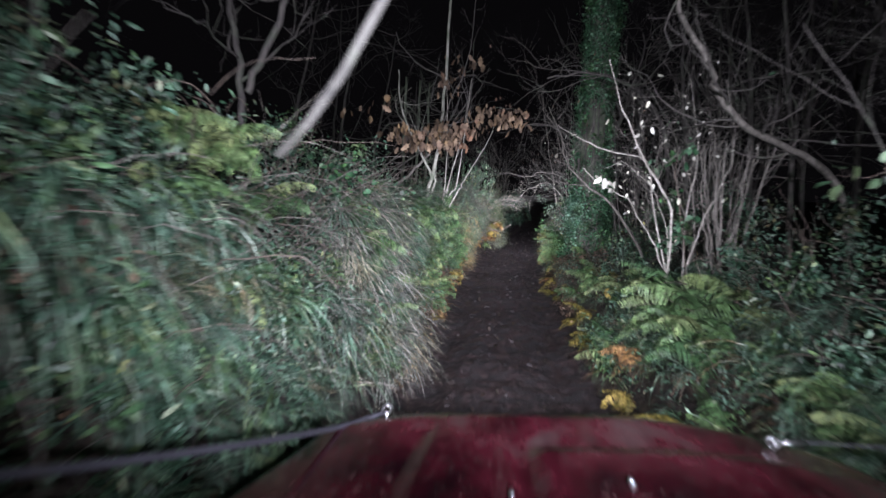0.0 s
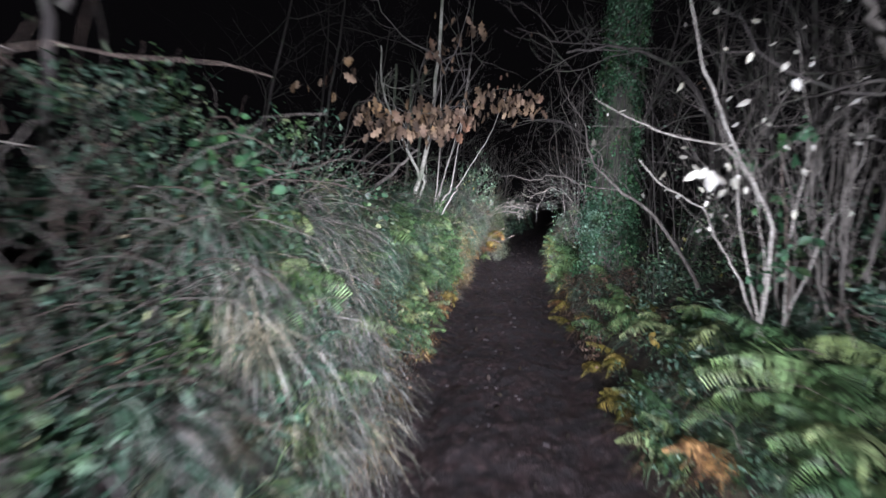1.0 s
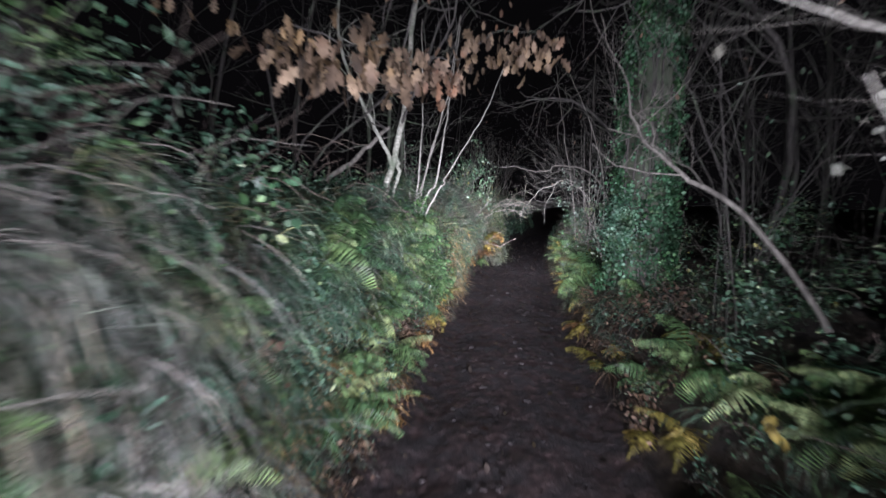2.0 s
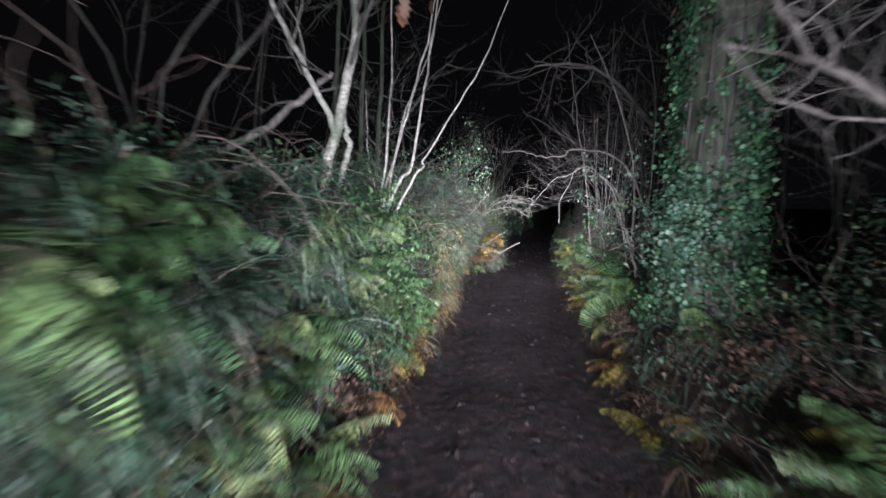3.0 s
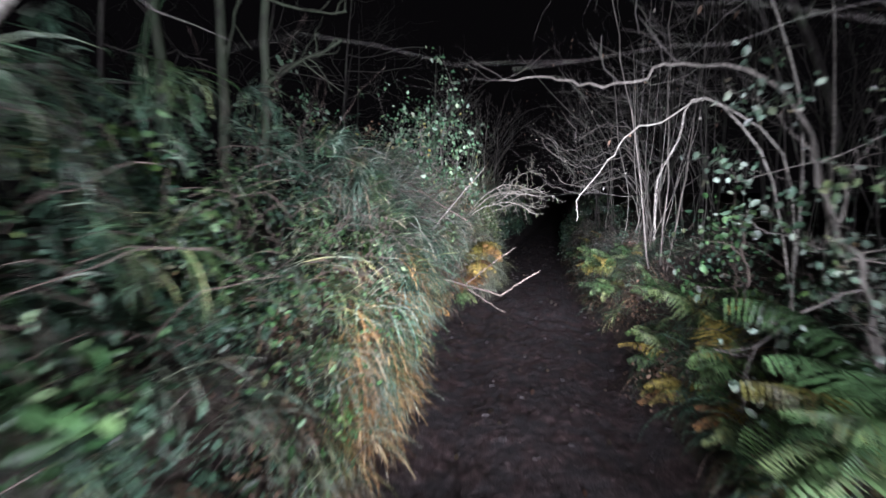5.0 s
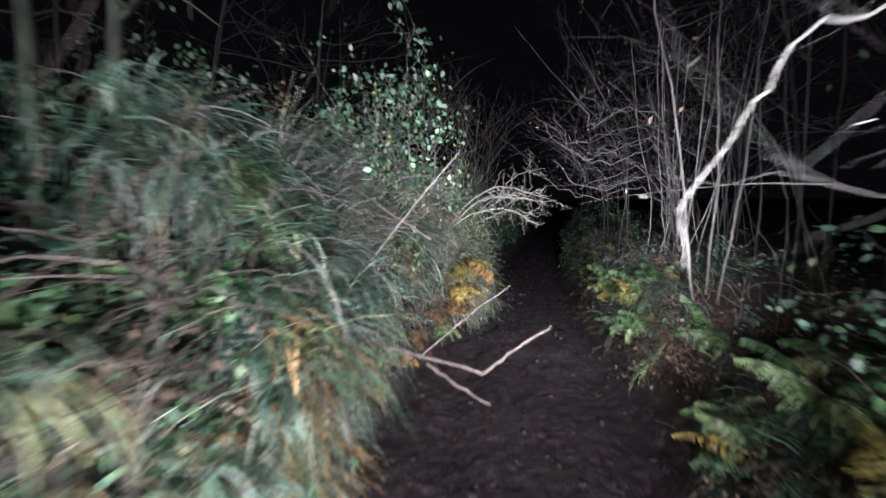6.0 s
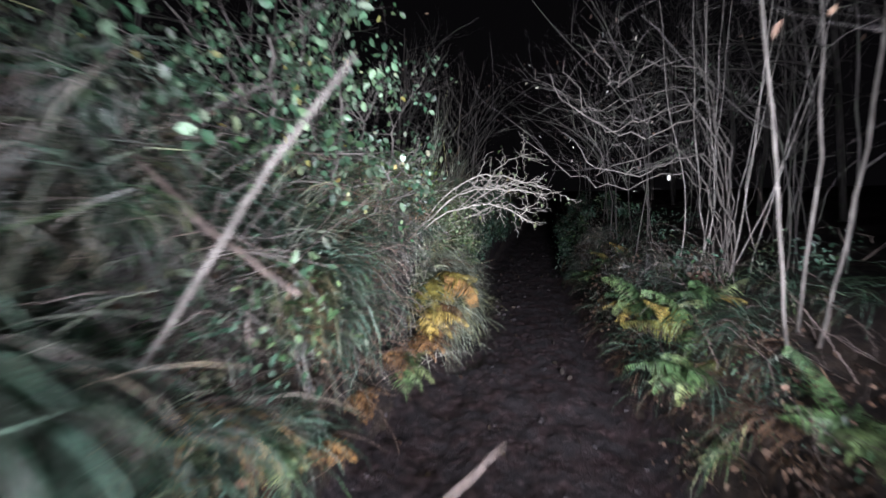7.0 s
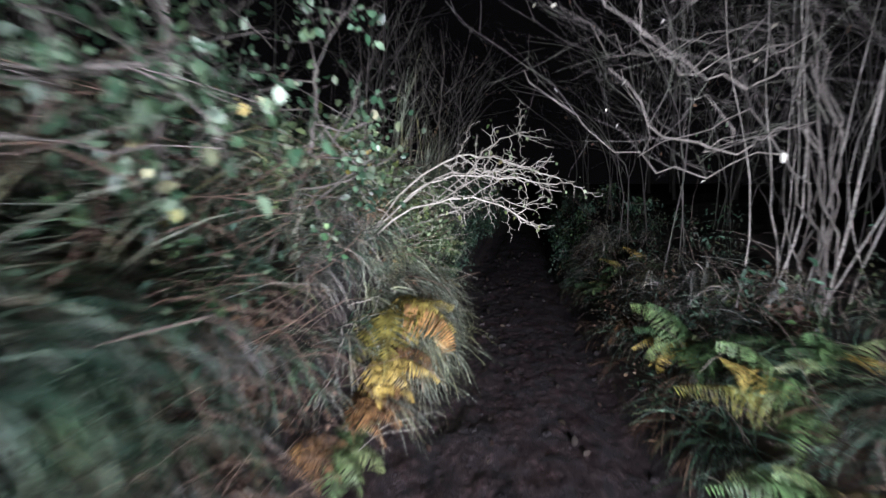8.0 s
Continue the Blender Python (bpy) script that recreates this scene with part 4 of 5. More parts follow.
# ---- trees and shrubs ----
def coppice(name, label, seed, foot, tops, radius, mat, twig_mat, limbs=2, leaf=None, category="tree", spread=0.09, kink=0.008, where=(4, 11), sizes=(), twig=0.7, rise=0.55):
    """Several stems from one stool; sizes: how thick each stem is against the rest."""
    rg = np.random.default_rng(seed)
    o = np.array(foot, dtype=float)
    ob = base(name, o, label, category)
    tips = []
    for k, way in enumerate(tops):
        n = max(14, 3 * len(way) + 4)
        lead = (np.array(way[0], dtype=float) - o) * np.array([0.45, 0.45, 0.0])
        pts = bent(rg, [o + unit(lead) * min(float(np.linalg.norm(lead)), 0.2) + rg.normal(size=3) * np.array([spread, spread, 0.01]) * 0.5, *way], n, kink)
        t = Tubes(o)
        r0 = radius * (sizes[k] if k < len(sizes) else rg.uniform(0.55, 1.15))
        t.tube(pts, np.linspace(1, 0.2, n) ** 0.8 * r0, 6)
        part("stem", t.mesh("stem", mat), ob)
        t = Tubes(o)
        for _ in range(limbs):
            i = min(int(rg.integers(*where)), n - 2)
            d = unit(rg.normal(size=3) * 0.7 + np.array([0, 0, rise]) + unit(pts[i + 1] - pts[i]))
            grow(rg, t, pts[i], d, rg.uniform(0.5, 1.2) * twig, max(0.0018, r0 * 0.25), 1, tips, 0.2, kids=4, wob=0.2)
        if limbs:
            tagged(part("twig_spray", t.mesh("twig_spray", twig_mat), ob), kind="stuff")
    if leaf and tips:
        lm, count, size = leaf
        pick = np.array(tips)[rg.integers(0, len(tips), count)] + rg.normal(size=(count, 3)) * 0.02
        tagged(part("foliage", leaves_mesh("foliage", rg, pick - o, size, lm, droop=0.8, width=0.7), ob), kind="stuff")
    return ob


# birch with two stems and a bare limb on the higher bank
birch = tree("birch_tree", "pale mossy birch tree with two stems on the bank", "tree", 31, [(-0.42, 8.4, 1.3), (-0.32, 8.36, 1.92), (-0.2, 8.35, 2.45), (-0.1, 8.36, 3.07), (0.0, 8.5, 4.6), (0.1, 8.8, 7.0)], [0.044, 0.039, 0.035, 0.03, 0.025, 0.018], M_BIRCH, 8, 1.3, 2, twig_mat=M_DARKBARK)
brg = np.random.default_rng(32)
foot = np.array(birch.location)
for kind, way, thick in (
        ("stem", [(-0.4, 8.62, 1.3), (-0.3, 8.6, 1.83), (-0.21, 8.57, 2.1), (-0.2, 8.5, 2.24), (-0.21, 8.4, 2.37), (-0.2, 8.35, 2.45)], (0.024, 0.021)),
        ("limb", [(-0.24, 8.35, 2.2), (-0.29, 8.33, 2.36), (-0.46, 8.33, 2.68), (-0.68, 8.33, 3.11), (-0.85, 8.4, 3.6), (-0.9, 8.6, 4.2)], (0.026, 0.012))):
    pts = bent(brg, way, 22, 0.006)
    tb = Tubes(foot)
    tb.tube(pts, np.linspace(*thick, 22), 8)
    if kind == "limb":
        for i in brg.integers(8, 22, 7):
            grow(brg, tb, pts[i], unit(brg.normal(size=3) + np.array([0, 0, 0.4])), brg.uniform(0.4, 0.9), 0.006, 1, [], 0.2, kids=4, wob=0.2)
    part(kind, tb.mesh(kind, M_BIRCH), birch)
tree("birch_tree", "grey birch limb fallen across into the hedge", "tree", 38, [(-1.3, 7.9, 1.7), (-1.05, 8.0, 1.95), (-0.8, 8.14, 2.16), (-0.6, 8.28, 2.33), (-0.39, 8.41, 2.58), (-0.3, 8.45, 2.68)], [0.03, 0.026, 0.018], M_TWIG, 5, 0.5, 1, twig_mat=M_DARKBARK)
# hazel stool with pale stems
coppice("hazel_tree", "multi-stemmed hazel with pale thin stems on the bank", 34, (-0.06, 9.36, 1.1), [
    [(0.06, 9.34, 1.57), (0.25, 9.34, 1.98), (0.34, 9.34, 2.1), (0.36, 9.34, 2.18), (0.65, 9.34, 2.68), (0.88, 9.33, 3.1), (1.1, 9.3, 3.7)],
    [(-0.05, 9.34, 1.71), (-0.02, 9.34, 2.14), (0.01, 9.34, 2.67), (0.02, 9.4, 3.3), (0.0, 9.4, 4.2)],
    [(-0.03, 9.36, 1.74), (0.08, 9.36, 2.23), (0.21, 9.36, 2.68), (0.36, 9.4, 3.3), (0.5, 9.5, 4.3)],
    [(0.01, 9.38, 1.71), (0.12, 9.38, 1.95), (0.23, 9.38, 2.15), (0.31, 9.38, 2.68), (0.38, 9.45, 3.2), (0.5, 9.6, 4.2)],
    [(-0.09, 9.4, 1.71), (-0.15, 9.4, 1.97), (-0.2, 9.42, 2.3), (-0.22, 9.45, 2.8)],
    [(0.02, 9.32, 1.7), (0.12, 9.28, 2.4), (0.3, 9.22, 2.9), (0.5, 9.2, 3.6)],
], 0.017, M_PALEBARK, M_DARKBARK, 3, sizes=(0.85, 1.0, 1.1, 1.2, 0.5, 0.5))
# young oak with brown leaves over the lane
oak = coppice("oak_tree", "young oak whose boughs keep bunches of withered brown leaves", 35, (-1.7, 8.9, 1.35), [
    [(-1.25, 7.6, 2.4), (-0.9, 6.5, 2.8), (-0.6, 6.05, 2.86), (-0.24, 5.97, 2.75), (0.0, 5.95, 2.75)],
    [(-1.1, 7.7, 2.3), (-0.3, 7.2, 2.85), (0.15, 7.2, 3.05), (0.45, 7.4, 3.12), (0.75, 7.26, 3.3), (1.1, 7.15, 3.25)],
    [(-0.9, 7.8, 2.3), (-0.2, 7.3, 2.75), (0.05, 6.95, 3.3), (0.3, 6.8, 3.9), (0.4, 6.9, 4.8)],
], 0.013, M_DARKBARK, M_DARKBARK, 4, sizes=(0.7, 0.8, 1.0), twig=0.5, where=(5, 20))
org = np.random.default_rng(37)
spots = np.array([(-0.24, 5.97, 2.66), (-0.5, 6.0, 2.7), (0.05, 6.3, 2.72), (1.0, 7.28, 3.2), (1.08, 7.16, 3.12), (0.08, 6.9, 3.6), (0.43, 7.44, 3.02), (0.2, 7.3, 2.95), (0.67, 7.26, 3.24), (-0.67, 6.09, 2.78), (-1.15, 6.24, 3.08), (-0.75, 5.6, 3.08), (0.3, 6.9, 3.9), (-0.05, 7.1, 2.9)])
of = org.choice(len(spots), 380, p=np.array([16, 8, 9, 9, 8, 7, 10, 9, 9, 6, 2, 2, 4, 8]) / 107)
bunch = spots[of] + org.normal(size=(380, 3)) * np.array([0.12, 0.14, 0.085])
tagged(part("foliage", leaves_mesh("foliage", org, bunch - np.array(oak.location), 0.1, M_OAKLEAF, (0, -0.6, 0.2), droop=1.4, lobed=True), oak, "withered brown oak leaves"), kind="stuff")

# shrub with a few pale leaves on the lower bank, leaning over the lane
hazel = coppice("hazel_shrub", "bare hazel shrub that keeps a few pale leaves", 41, (2.42, 4.6, 1.05), [
    [(2.29, 4.5, 1.75), (2.09, 4.45, 2.1), (1.92, 4.4, 2.33), (1.79, 4.4, 2.6), (1.68, 4.4, 2.8), (1.5, 4.3, 3.2)],
    [(2.2, 4.65, 1.75), (2.04, 4.6, 2.3), (1.68, 4.7, 2.42), (1.44, 4.8, 2.53), (1.2, 4.9, 2.69)],
    [(2.2, 4.7, 1.5), (2.06, 4.7, 1.69), (1.88, 4.6, 1.92), (1.56, 4.5, 2.06), (1.36, 4.44, 2.22)],
    [(2.5, 4.6, 1.9), (2.6, 4.7, 2.5), (2.5, 4.8, 3.2)],
    [(2.6, 4.5, 1.7), (2.9, 4.6, 2.4), (2.95, 4.9, 3.2)],
    [(2.25, 4.5, 1.6), (1.95, 4.2, 2.0), (1.5, 3.75, 2.22), (1.22, 3.4, 2.16)],
], 0.0145, M_PALEBARK, M_TWIG, 7, leaf=(M_PALE, 90, 0.045), category="shrub", sizes=(1.0, 0.7, 0.7, 0.6, 0.6, 0.35))
lrg = np.random.default_rng(46)
last = np.array((1.21, 3.42, 2.08)) + lrg.normal(size=(9, 3)) * np.array([0.05, 0.06, 0.05]) - np.array(hazel.location)
tagged(part("leaf_cluster", leaves_mesh("leaf_cluster", lrg, last, 0.06, M_PALE, (0, -0.8, 0.1), droop=1.0, width=0.8), hazel, "cluster of pale hanging leaves"), kind="stuff")
tree("bramble_shoot", "short shoot with two pale yellow leaves", "bramble", 47, [(2.2, 5.52, 0.45), (2.14, 5.52, 0.68), (2.06, 5.52, 0.76)], [0.004, 0.003, 0.002], M_CANE, 2, 0.04, 1, start=0.9, leaf=(M_FERN_Y, 3, 0.075), up=0.0)
tree("climbing_ivy", "green leafy climber winding up the bare hazel shrub", "climber", 45, [(2.5, 4.55, 1.05), (2.42, 4.5, 1.6), (2.3, 4.45, 2.0), (2.25, 4.45, 2.4)], [0.006, 0.005, 0.003], M_CANE, 10, 0.22, 1, start=0.3, leaf=(M_IVY, 130, 0.06), up=0.0)
coppice("hazel_coppice", "dense stool of thin upright grey stems", 42, (2.85, 4.6, 1.1), [[(2.85 + dx * 0.5, 4.6 + dy, 1.7), (2.85 + dx, 4.6 + dy * 1.4, 2.5)] for dx, dy in np.random.default_rng(3).uniform(-0.32, 0.45, (18, 2))], 0.017, M_TWIG, M_TWIG, 2, spread=0.16)
tree("hazel_shrub", "thick bare grey limb bending up and out over the lower bank", "shrub", 43, [(4.2, 4.6, 1.05), (4.0, 4.5, 1.9), (3.38, 4.27, 2.35), (2.7, 4.05, 2.55), (2.34, 3.96, 2.79), (2.27, 4.02, 3.05), (1.95, 3.9, 3.4), (1.8, 3.8, 3.9)], [0.04, 0.028, 0.024, 0.016], M_TWIG, 9, 0.8, 2, start=0.3, twig_mat=M_DARKBARK)
tree("hazel_shrub", "bare pale limb over the lower bank", "shrub", 44, [(2.65, 5.9, 1.15), (2.4, 6.25, 1.75), (2.1, 6.6, 2.1), (1.85, 6.85, 2.4), (1.75, 7.0, 2.9)], [0.02, 0.017, 0.008], M_TWIG, 9, 0.7, 2)


# big trunk clad in ivy
def ivy_tree():
    rg = np.random.default_rng(50)
    o = np.array((2.92, 9.1, 0.85))
    ob = base("ivy_clad_tree", o, "thick mossy tree trunk clad in green ivy", "tree")
    K, S = 40, 40
    hh = np.linspace(0, 7, K)
    V = []
    for k, h in enumerate(hh):
        r = 0.30 + 0.03 * math.exp(-h / 0.25) - 0.012 * h
        for j in range(S):
            a = 2 * math.pi * j / S
            rr = r * (1 + 0.05 * math.sin(3 * a + h * 0.5) + 0.03 * math.sin(7 * a - h) + 0.02 * math.exp(-h / 0.4) * math.sin(5 * a + 1)) + rg.normal() * 0.006
            V.append((rr * math.cos(a) + 0.02 * h, rr * math.sin(a) + 0.03 * h, h - 0.15))
    i = np.arange(K - 1)[:, None] * S
    j = np.arange(S)[None]
    F = np.stack([i + j, i + (j + 1) % S, i + S + (j + 1) % S, i + S + j], axis=-1).reshape(-1, 4)
    part("trunk", mesh_of("trunk", V, [F], M_TRUNK), ob)
    n = 34000
    h = rg.uniform(-0.1, 6.5, n)
    a = rg.uniform(0, 2 * math.pi, n)
    patch = 0.42 + 1.1 * rough(a * 1.5, h * 1.3, 1.6, 4) + 0.6 * rough(a * 3.0, h * 2.5, 3.0, 6) + 0.5 * np.exp(-((h - 0.8) / 0.7) ** 2)
    ok = patch > rg.uniform(-0.3, 0.5, n)
    h, a = h[ok], a[ok]
    r = 0.32 + 0.1 * np.exp(-h / 0.25) - 0.012 * h + np.abs(rg.normal(0, 0.05, len(h))) * (0.5 + np.clip(patch[ok], 0, 1.2))
    pos = np.stack([r * np.cos(a) + 0.02 * h, r * np.sin(a) + 0.03 * h, h], axis=-1)
    # ivy clump low on the trunk, coloured paler as the lamps brighten it
    q = 1500
    h2, a2 = np.clip(rg.normal(0.75, 0.2, q), 0.2, 1.4), rg.normal(3.5, 0.33, q)
    r2 = 0.36 + np.abs(rg.normal(0, 0.09, q))
    young = np.stack([r2 * np.cos(a2) + 0.02 * h2, r2 * np.sin(a2) + 0.03 * h2, h2], axis=-1)
    part("lit_ivy", leaves_mesh("lit_ivy", rg, young, 0.034, M_LIT_IVY, np.stack([np.cos(a2), np.sin(a2), 0.3 + 0 * a2], axis=-1), 0.5, 1.25), ob, "pale ivy leaves with lamp light partly in their colour")["kind"] = "stuff"
    part("ivy", leaves_mesh("ivy", rg, pos, 0.038, M_IVY, np.stack([np.cos(a), np.sin(a), 0.3 + 0 * a], axis=-1), 0.6, 1.25), ob, "glossy green ivy leaves")["kind"] = "stuff"
    for q in range(9):
        t = Tubes()
        a0 = rg.uniform(2.6, 5.6)
        hs = np.linspace(0, 4.5, 22)
        aa = a0 + np.cumsum(rg.normal(0, 0.05, 22))
        rr = 0.31 + 0.1 * np.exp(-hs / 0.25) - 0.012 * hs
        t.tube(np.stack([rr * np.cos(aa) + 0.02 * hs, rr * np.sin(aa) + 0.03 * hs, hs], axis=-1), np.linspace(0.016, 0.008, 22), 6)
        part("ivy_stem", t.mesh("ivy_stem", M_DARKBARK), ob, "grey woody ivy stem")


ivy_tree()
tree("holly_shrub", "shrub with small pale glossy leaves beside the ivy tree", "shrub", 51, [(2.95, 10.55, 0.9), (2.85, 10.5, 1.3), (2.7, 10.55, 1.6), (2.6, 10.6, 1.9)], [0.02, 0.015, 0.006], M_TWIG, 18, 0.5, 2, leaf=(M_SPOT, 900, 0.038), start=0.2, lean=(-0.2, 0, 0), up=0.1)
tree("wood_tree", "dark bare tree trunk behind the ivy tree", "tree", 52, [(3.7, 10.6, 1.1), (3.7, 10.6, 3.0), (3.6, 10.8, 6.0)], [0.14, 0.12, 0.08], M_DARKBARK, 6, 1.8, 2)
# bare tree whose limbs hang over the lane
coppice("alder_tree", "bare tree with pale crooked limbs over the lane", 53, (3.3, 11.3, 1.0), [
    [(2.9, 11.25, 1.9), (2.5, 11.2, 2.27), (2.21, 11.15, 2.15), (2.03, 11.1, 2.11), (1.9, 11.05, 1.97), (1.79, 11.0, 1.85), (1.68, 10.94, 1.73), (1.66, 10.9, 1.62)],
    [(2.9, 11.1, 1.9), (2.33, 11.0, 2.25), (2.17, 10.9, 2.02), (2.04, 10.85, 1.8), (2.04, 10.85, 1.52)],
    [(3.2, 11.4, 2.2), (3.0, 11.6, 3.2), (2.6, 11.8, 4.2)],
    [(3.5, 11.5, 2.2), (3.6, 11.8, 3.4), (3.5, 12.2, 4.6)],
], 0.0115, M_PALEBARK, M_DARKBARK, 5, leaf=(M_PALE, 26, 0.012), where=(5, 20), kink=0.004, rise=-0.1, twig=0.6, sizes=(0.58, 0.5, 0.9, 0.9))
tree("alder_tree", "dull brown limb arching high over the lane", "tree", 56, [(3.6, 11.4, 1.0), (3.3, 11.35, 1.9), (2.9, 11.3, 2.4), (2.42, 11.4, 2.53), (2.17, 11.4, 2.43), (1.83, 11.5, 2.43), (1.63, 11.6, 2.5), (1.36, 11.6, 2.48)], [0.018, 0.01, 0.004], M_TWIG, 9, 0.5, 1, start=0.4, twig_mat=M_DARKBARK, up=0.2)
tree("wood_tree", "bare tree whose crown hangs over the lane", "tree", 190, [(4.3, 12.3, 1.0), (4.1, 12.2, 2.4), (3.4, 12.0, 3.3), (2.6, 11.8, 3.75), (1.8, 11.7, 3.7)], [0.04, 0.03, 0.012], M_DARKBARK, 12, 1.0, 2, start=0.35, lean=(-0.5, -0.1, 0), up=0.0)
tree("wood_tree", "bare tree whose crown hangs over the lane", "tree", 191, [(3.9, 8.3, 1.0), (3.9, 8.0, 2.6), (3.4, 7.7, 3.5), (2.5, 7.5, 3.9), (1.6, 7.4, 3.8)], [0.04, 0.03, 0.012], M_DARKBARK, 16, 1.0, 2, start=0.35, lean=(-0.5, -0.1, 0), up=0.0)
# slim upright stems
for k, (x, y, z, hgt, dx) in enumerate([(3.54, 13.9, 0.85, 4.2, -0.68), (3.8, 14.12, 0.85, 4.5, 0.05), (3.81, 13.98, 0.8, 3.8, 0.55), (4.7, 14.7, 0.9, 3.8, -0.1), (4.3, 13.0, 0.9, 4.0, 0.1), (4.4, 13.6, 0.9, 4.0, 0.2)]):
    tree("ash_sapling", "slim upright grey sapling stem on the lower bank", "tree", 60 + k, [(x, y, z), (x + dx * 0.28, y, z + hgt * 0.3), (x + dx * 0.65, y + 0.1, z + hgt * 0.65), (x + dx, y + 0.2, z + hgt)], [0.0115, 0.009, 0.005], M_TWIG if k < 3 else M_DARKBARK, 8, 0.8, 1, "saplings", 0.25, twig_mat=M_DARKBARK)
# bare limbs that sweep low over the lane and turn up at their tips
sweep = np.random.default_rng(540)
ways = []
for q in range(10):
    z, dy, end = sweep.uniform(1.85, 3.0), sweep.uniform(-0.5, 0.6), sweep.uniform(2.35, 3.0)
    ways.append([(4.2, 15.35 + dy * 0.2, 0.9 + (z - 0.9) * 0.6), (3.85, 15.2 + dy * 0.5, z + 0.1), (3.4, 15.0 + dy * 0.8, z + 0.06), (3.0, 14.8 + dy, z - 0.06), (end + 0.2, 14.75 + dy * 1.1, z - 0.02 + sweep.uniform(-0.05, 0.1)), (end, 14.75 + dy * 1.2, z + sweep.uniform(0.1, 0.4))])
ways.append([(4.1, 15.3, 1.5), (3.6, 15.0, 1.84), (3.1, 14.8, 1.78), (2.79, 14.7, 1.775), (2.42, 14.75, 1.95), (2.22, 14.79, 2.16)])
coppice("willow_shrub", "bare shrub whose long limbs sweep over the lane", 54, (4.25, 15.4, 0.85), ways, 0.0066, M_TWIG, M_DARKBARK, 6, leaf=(M_PALE, 22, 0.03), category="shrub", spread=0.12, twig=0.7, kink=0.024, rise=0.25, where=(6, 20))
stems = np.random.default_rng(541)
coppice("hazel_coppice", "stool of upright pale grey stems on the lower bank", 55, (4.3, 15.5, 0.85), [[(4.3 + dx * 0.5, 15.5 + dy, 1.6), (4.3 + dx, 15.5 + dy * 1.4, 2.6), (4.3 + dx * 1.4, 15.5 + dy * 1.6, 3.8)] for dx, dy in stems.uniform(-0.4, 0.55, (11, 2))], 0.0088, M_PALEBARK, M_DARKBARK, 3, spread=0.2)

# leafy hazel on the higher bank
for k, (x, y, z, n, hh) in enumerate([(0.0, 12.6, 1.2, 160, 0.8), (0.45, 13.3, 1.1, 300, 0.9), (0.95, 14.5, 1.2, 700, 1.25), (0.7, 14.0, 1.2, 650, 1.3), (1.2, 15.4, 1.3, 420, 1.0), (0.7, 15.0, 1.4, 420, 1.2), (-0.5, 13.4, 1.4, 420, 1.1), (-0.8, 11.7, 1.3, 140, 0.8), (0.1, 14.4, 1.2, 380, 0.9)]):
    tree("hazel_shrub", "hazel shrub with round pale green leaves on the bank", "shrub", 70 + k, [(x - 0.2, y, z), (x, y, z + 0.45 * hh), (x + 0.1, y - 0.1, z + 0.75 * hh), (x + 0.1, y - 0.1, z + hh)], [0.02, 0.014, 0.006], M_TWIG, 16, 0.5 * hh, 2, "leafy hazels", 0.2, leaf=(M_HAZEL, int(n * 1.6), 0.038), up=0.1)
tree("bramble_shoot", "bramble shoot with a few broad pale green leaves", "bramble", 180, [(2.75, 2.3, 1.0), (2.5, 2.25, 1.6), (2.2, 2.15, 2.0), (2.05, 2.1, 2.1)], [0.006, 0.005, 0.003], M_CANE, 7, 0.22, 1, start=0.5, leaf=(M_HAZEL, 34, 0.07), up=0.0)
for k, (x, y, z) in enumerate([(2.75, 11.1, 1.05), (3.1, 11.7, 0.95)]):
    tree("bramble_shoot", "leafy green bramble shoots on the lower bank", "bramble", 181 + k, [(x, y, z), (x - 0.05, y, z + 0.3), (x - 0.12, y - 0.05, z + 0.55)], [0.006, 0.005, 0.003], M_CANE, 12, 0.3, 1, "bramble shoots", start=0.2, leaf=(M_BRAMBLE if k % 2 else M_LUSH, 190, 0.034), up=0.0)
# twiggy thorn that sticks out over the lane
def thorn(seed, foot, tips, label):
    """Long bare canes with zigzag side twigs and short spurs."""
    rg = np.random.default_rng(seed)
    o = np.array(foot, dtype=float)
    ob = base("thorn_shrub", o, label, "shrub", "thorn bushes")
    t = Tubes(o)
    for way in tips:
        pts = bent(rg, [o + rg.normal(size=3) * 0.03, *way], 16, 0.012)
        c = Tubes(o)
        c.tube(pts, np.linspace(0.0075, 0.0035, 16), 5)
        part("cane", c.mesh("cane", M_THORN), ob)
        for i in rg.integers(5, 16, 9):
            p, d = pts[i], unit(unit(pts[-1] - pts[3]) * 0.6 + rg.normal(size=3) * 0.6 + np.array([0.15, -0.1, -0.35]))
            zig, ways = 1, [p]
            side = unit(np.cross(d, rg.normal(size=3)))
            for k in range(int(rg.integers(4, 9))):
                p = p + unit(d + side * 0.45 * zig + rg.normal(size=3) * 0.12) * rg.uniform(0.035, 0.07)
                zig = -zig
                ways.append(p)
                if rg.random() < 0.8:
                    q = unit(d * 0.5 + side * zig * -0.9 + rg.normal(size=3) * 0.4)
                    e = p + q * rg.uniform(0.02, 0.09)
                    t.tube([p, (p + e) / 2 + rg.normal(size=3) * 0.004, e], [0.0022, 0.0018, 0.0012], 3)
            t.tube(ways, np.linspace(0.0036, 0.0018, len(ways)), 4)
    tagged(part("twig_spray", t.mesh("twig_spray", M_THORN), ob), kind="stuff")
    pos = np.concatenate(t.v)[rg.integers(0, t.n, 70)] + rg.normal(size=(70, 3)) * 0.03
    tagged(part("foliage", leaves_mesh("foliage", rg, pos, 0.03, M_PALEGREEN, droop=0.6), ob), kind="stuff")


